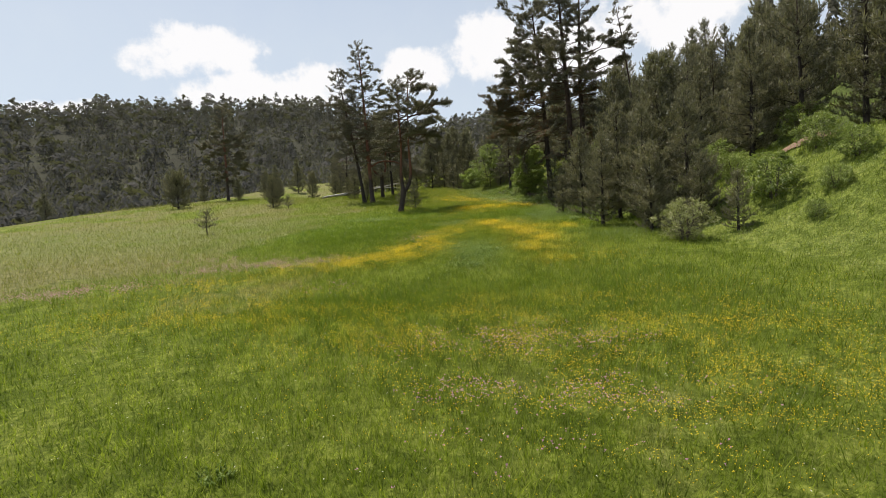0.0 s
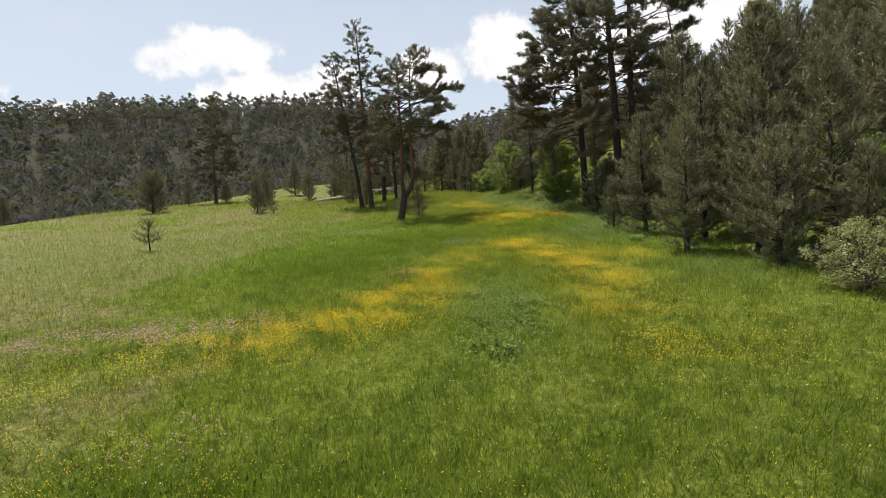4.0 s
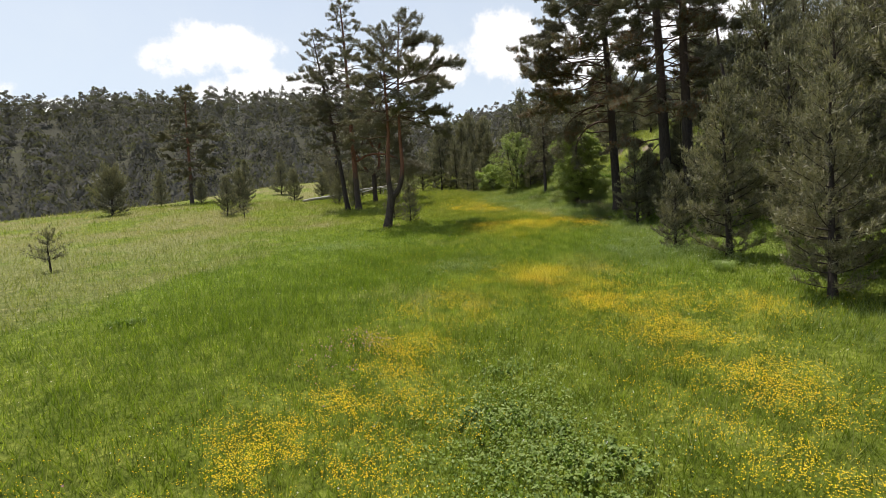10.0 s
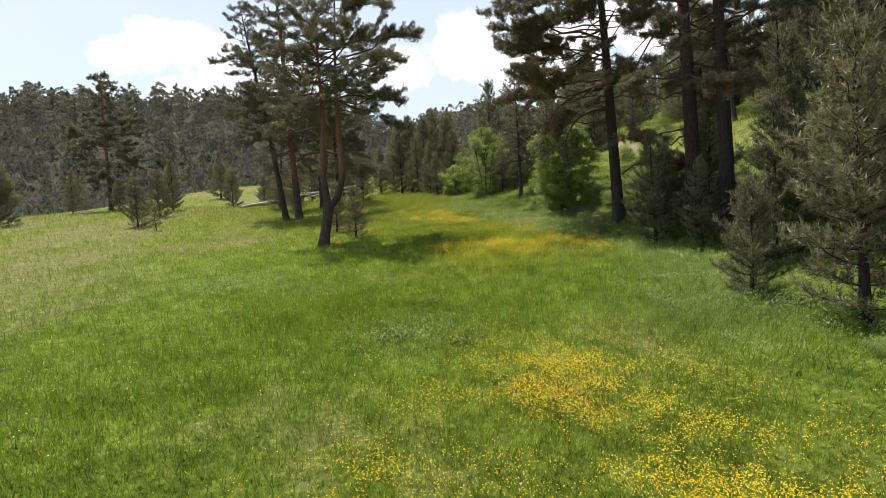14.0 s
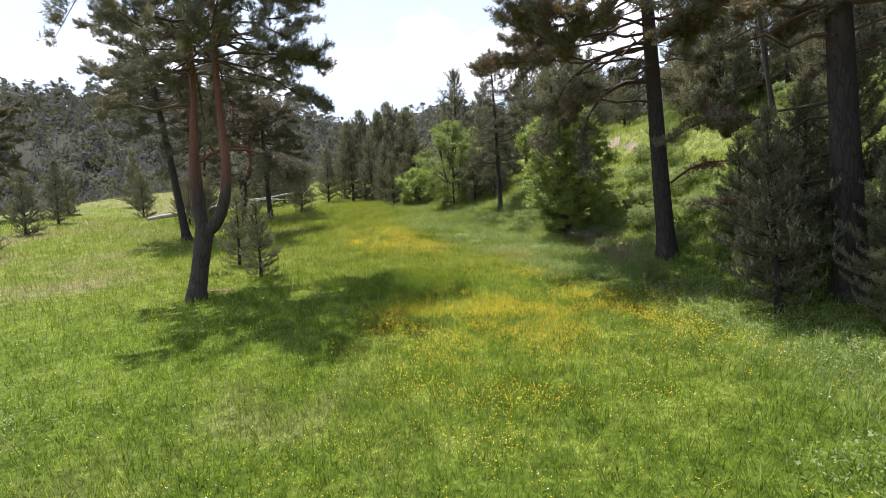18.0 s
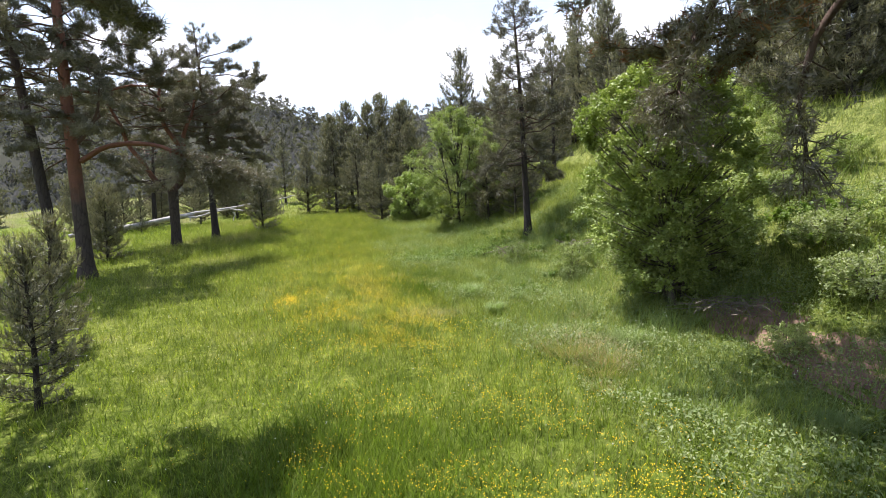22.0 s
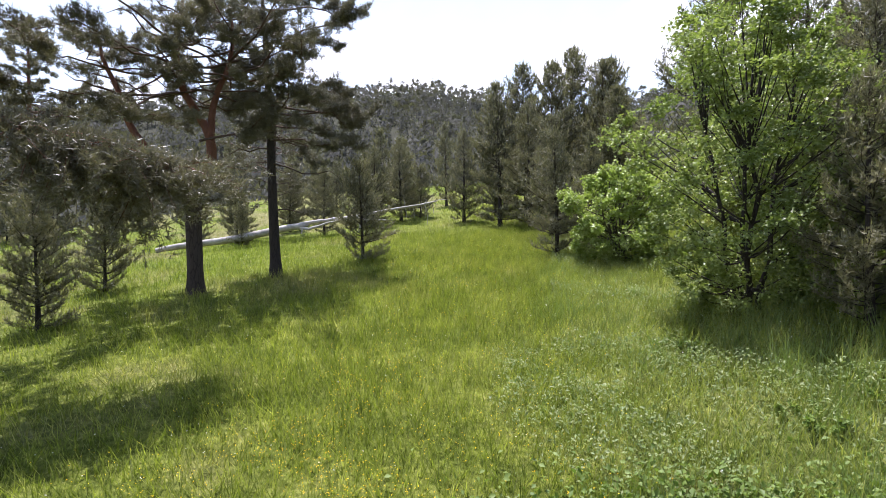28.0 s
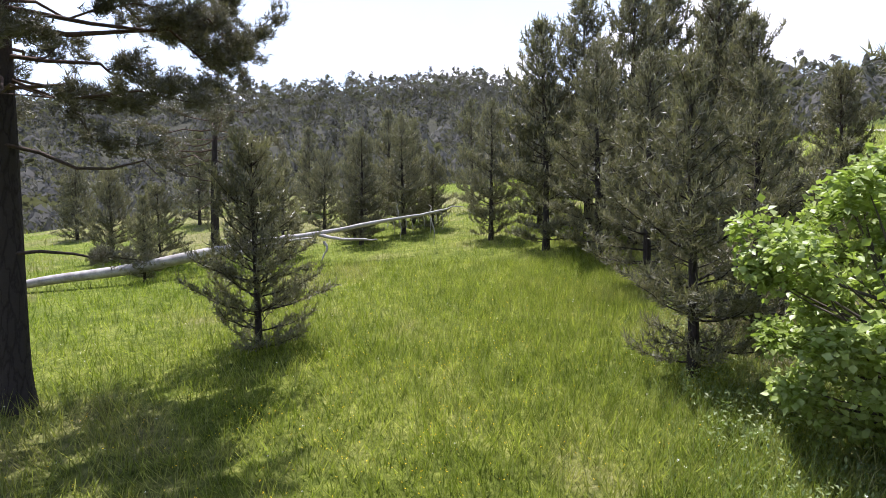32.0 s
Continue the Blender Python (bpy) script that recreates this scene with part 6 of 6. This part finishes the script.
# ---- arching grass tussocks along the bank's foot ----
def tussock(seed, n=900):
    r = np.random.RandomState(seed)
    a, q = r.uniform(0, 6.283, n), np.sqrt(r.rand(n)) * 0.38
    o = np.stack([np.cos(a), np.sin(a), np.zeros(n)], 1)
    s = np.stack([-np.sin(a), np.cos(a), np.zeros(n)], 1) * 0.0032
    reach, tall = r.uniform(0.15, 0.55, (n, 1)), r.uniform(0.28, 0.60, (n, 1))
    up = np.array([0, 0, 1.0])
    p0 = o * q[:, None] - up * 0.04
    p1 = p0 + o * reach * 0.35 + up * tall * 0.75
    p2 = p0 + o * reach * 0.75 + up * tall
    p3 = p0 + o * reach * 1.15 + up * tall * r.uniform(0.55, 0.95, (n, 1))
    v = np.stack([p0 - s, p0 + s, p1 - s, p1 + s, p2 - s * 0.7, p2 + s * 0.7, p3], 1).reshape(-1, 3)
    k = np.arange(n)[:, None] * 7
    f = (k + np.array([[0, 1, 3, 0, 3, 2, 2, 3, 5, 2, 5, 4, 4, 5, 6]])).ravel()
    return {"foliage": mesh_from("tussock_blades", v, f, 3, M_TUSSOCK)}


tuss = plant(tussock(66), "grass_tussock", 5.35, 55.4, "arching tussock of long pale green grass", "grass tuft", "grass tussocks", 0, 0.62)
rt = np.random.RandomState(67)
spots = [(5.6, 53.6, 0.6), (6.4, 54.6, 0.6), (5.9, 57.2, 0.6), (7.4, 50.6, 0.7), (5.2, 60.6, 0.5), (8.3, 47.2, 0.7), (7.6, 45.6, 0.7), (5.0, 69.6, 0.6), (3.3, 73.6, 0.5), (7.2, 36.4, 0.6), (8.0, 30.6, 0.7)]
for x, y, s in spots:
    copy_thing(tuss, spot_at(x, y, 0, rt.uniform(0, 360), s * rt.uniform(0.7, 1.25)))


# ---- dry tufts, brushwood and bare earth ----
def dry_tuft(x, y, size, seed):
    r = np.random.RandomState(seed)
    n = 520
    a, q = r.uniform(0, 6.283, n), np.sqrt(r.rand(n)) * 0.42
    bx, by = np.cos(a) * q, np.sin(a) * q
    base = np.stack([bx, by, np.full(n, -0.03)], 1)
    sd = np.stack([-np.sin(a), np.cos(a), np.zeros(n)], 1) * 0.0038
    tip = base + np.stack([np.cos(a) * r.uniform(0.1, 0.5, n), np.sin(a) * r.uniform(0.1, 0.5, n), r.uniform(0.12, 0.36, n)], 1)
    v = np.stack([base - sd, base + sd, tip], 1).reshape(-1, 3)
    ob = thing("dry_grass_tuft", x, y, 0, "tuft of bleached dry grass in green meadow", "grass tuft", "dry tufts", 0, size)
    part("foliage", tri_mesh("dry_blades", v, M_STRAW), ob, kind="stuff")


for k, (x, y, s) in enumerate(((6.3, 50.6, 1.25), (6.75, 50.1, 1.05), (6.5, 49.6, 0.9), (4.35, 57.1, 1.0), (4.7, 59.8, 0.7), (6.2, 49.0, 0.5), (3.4, 58.6, 0.5), (5.0, 62.2, 0.4), (7.2, 52.6, 0.6))):
    dry_tuft(x, y, s, 80 + k)


def brushwood(x, y, w, n, seed, label):
    r = np.random.RandomState(seed)
    ob = thing("brushwood_pile", x, y, 0, label, "brushwood", "brushwood")
    for _ in range(n):
        q = Wood()
        a = r.uniform(0, 6.283)
        c = np.array([r.uniform(-w, w) * 0.5, r.uniform(-w, w) * 0.4, r.uniform(0.03, 0.22)])
        d = np.array([math.cos(a), math.sin(a), r.uniform(-0.15, 0.35)]) * r.uniform(0.4, 0.9)
        u = np.linspace(-0.5, 0.5, 5)[:, None]
        q.tube(c + d * u * 1.5 + r.normal(0, 0.05, (5, 3)), np.linspace(0.009, 0.003, 5), 3)
        part("twig", q.mesh("dry_twig", M_DEADTWIG), ob)


brushwood(9.9, 50.9, 1.7, 60, 91, "heap of dry brown twigs at the bank's foot")
brushwood(7.7, 59.6, 1.3, 60, 92, "low heap of dry fallen twigs in the herbage")
brushwood(9.3, 57.2, 1.6, 40, 93, "tangle of bare grey twigs on the bank")
brushwood(8.8, 44.0, 1.8, 18, 94, "dead lower twigs fallen beneath the big pine")


def earth_patch(x, y, w, d, seed, label, lift=0.05, mat=M_EARTH):
    r = np.random.RandomState(seed)
    n, m = 22, 7
    a = np.arange(n) / n * 6.283
    edge = 1 + 0.22 * np.sin(a * 3 + seed) + 0.12 * np.sin(a * 7 + 2 * seed)
    v = [(0.0, 0.0)]
    for k in range(1, m + 1):
        for i in range(n):
            v.append((math.cos(a[i]) * edge[i] * k / m * w, math.sin(a[i]) * edge[i] * k / m * d))
    v = np.array(v)
    px_, py_ = x + v[:, 0], y + v[:, 1]
    rr_ = np.hypot(v[:, 0] / w, v[:, 1] / d)
    z = height(px_, py_) + lift * (1 - rr_ ** 2) + 0.02 * r.normal(0, 1, len(v)) * (rr_ < 0.95) - 0.03 * (rr_ > 0.9)
    f = []
    for i in range(n):
        f += [0, 1 + i, 1 + (i + 1) % n]
    for k in range(m - 1):
        for i in range(n):
            p, q = 1 + k * n + i, 1 + k * n + (i + 1) % n
            f += [p, p + n, q + n, p, q + n, q]
    tagged(new("bare_earth", mesh_from("bare_earth", laid(np.stack([px_, py_, z], 1)), np.array(f), 3, mat, True)), label, "earth", kind="structure")


earth_patch(9.7, 48.6, 0.9, 1.6, 2, "bare reddish earth under the big pine", 0.05)
earth_patch(9.75, 50.6, 0.9, 1.1, 3, "bare reddish earth at the bank's foot", 0.05)
earth_patch(-3.3, 48.9, 0.5, 0.22, 4, "worn bare earth among grass", 0.03)

earth_patch(18.6, 25.6, 2.2, 0.6, 5, "bare reddish earth cut on the slope", 0.25)
for k, (y, o, w, d) in enumerate(((66.5, 12.7, 0.45, 1.5), (69.6, 13.1, 0.5, 1.2), (73.0, 12.8, 0.5, 1.7), (77.0, 13.0, 0.5, 1.4))):
    earth_patch(float(foot_of_bank(y)) + o, y, w, d, 6 + k, "tan eroded earth of the cut above the road", 0.03, M_CUT)
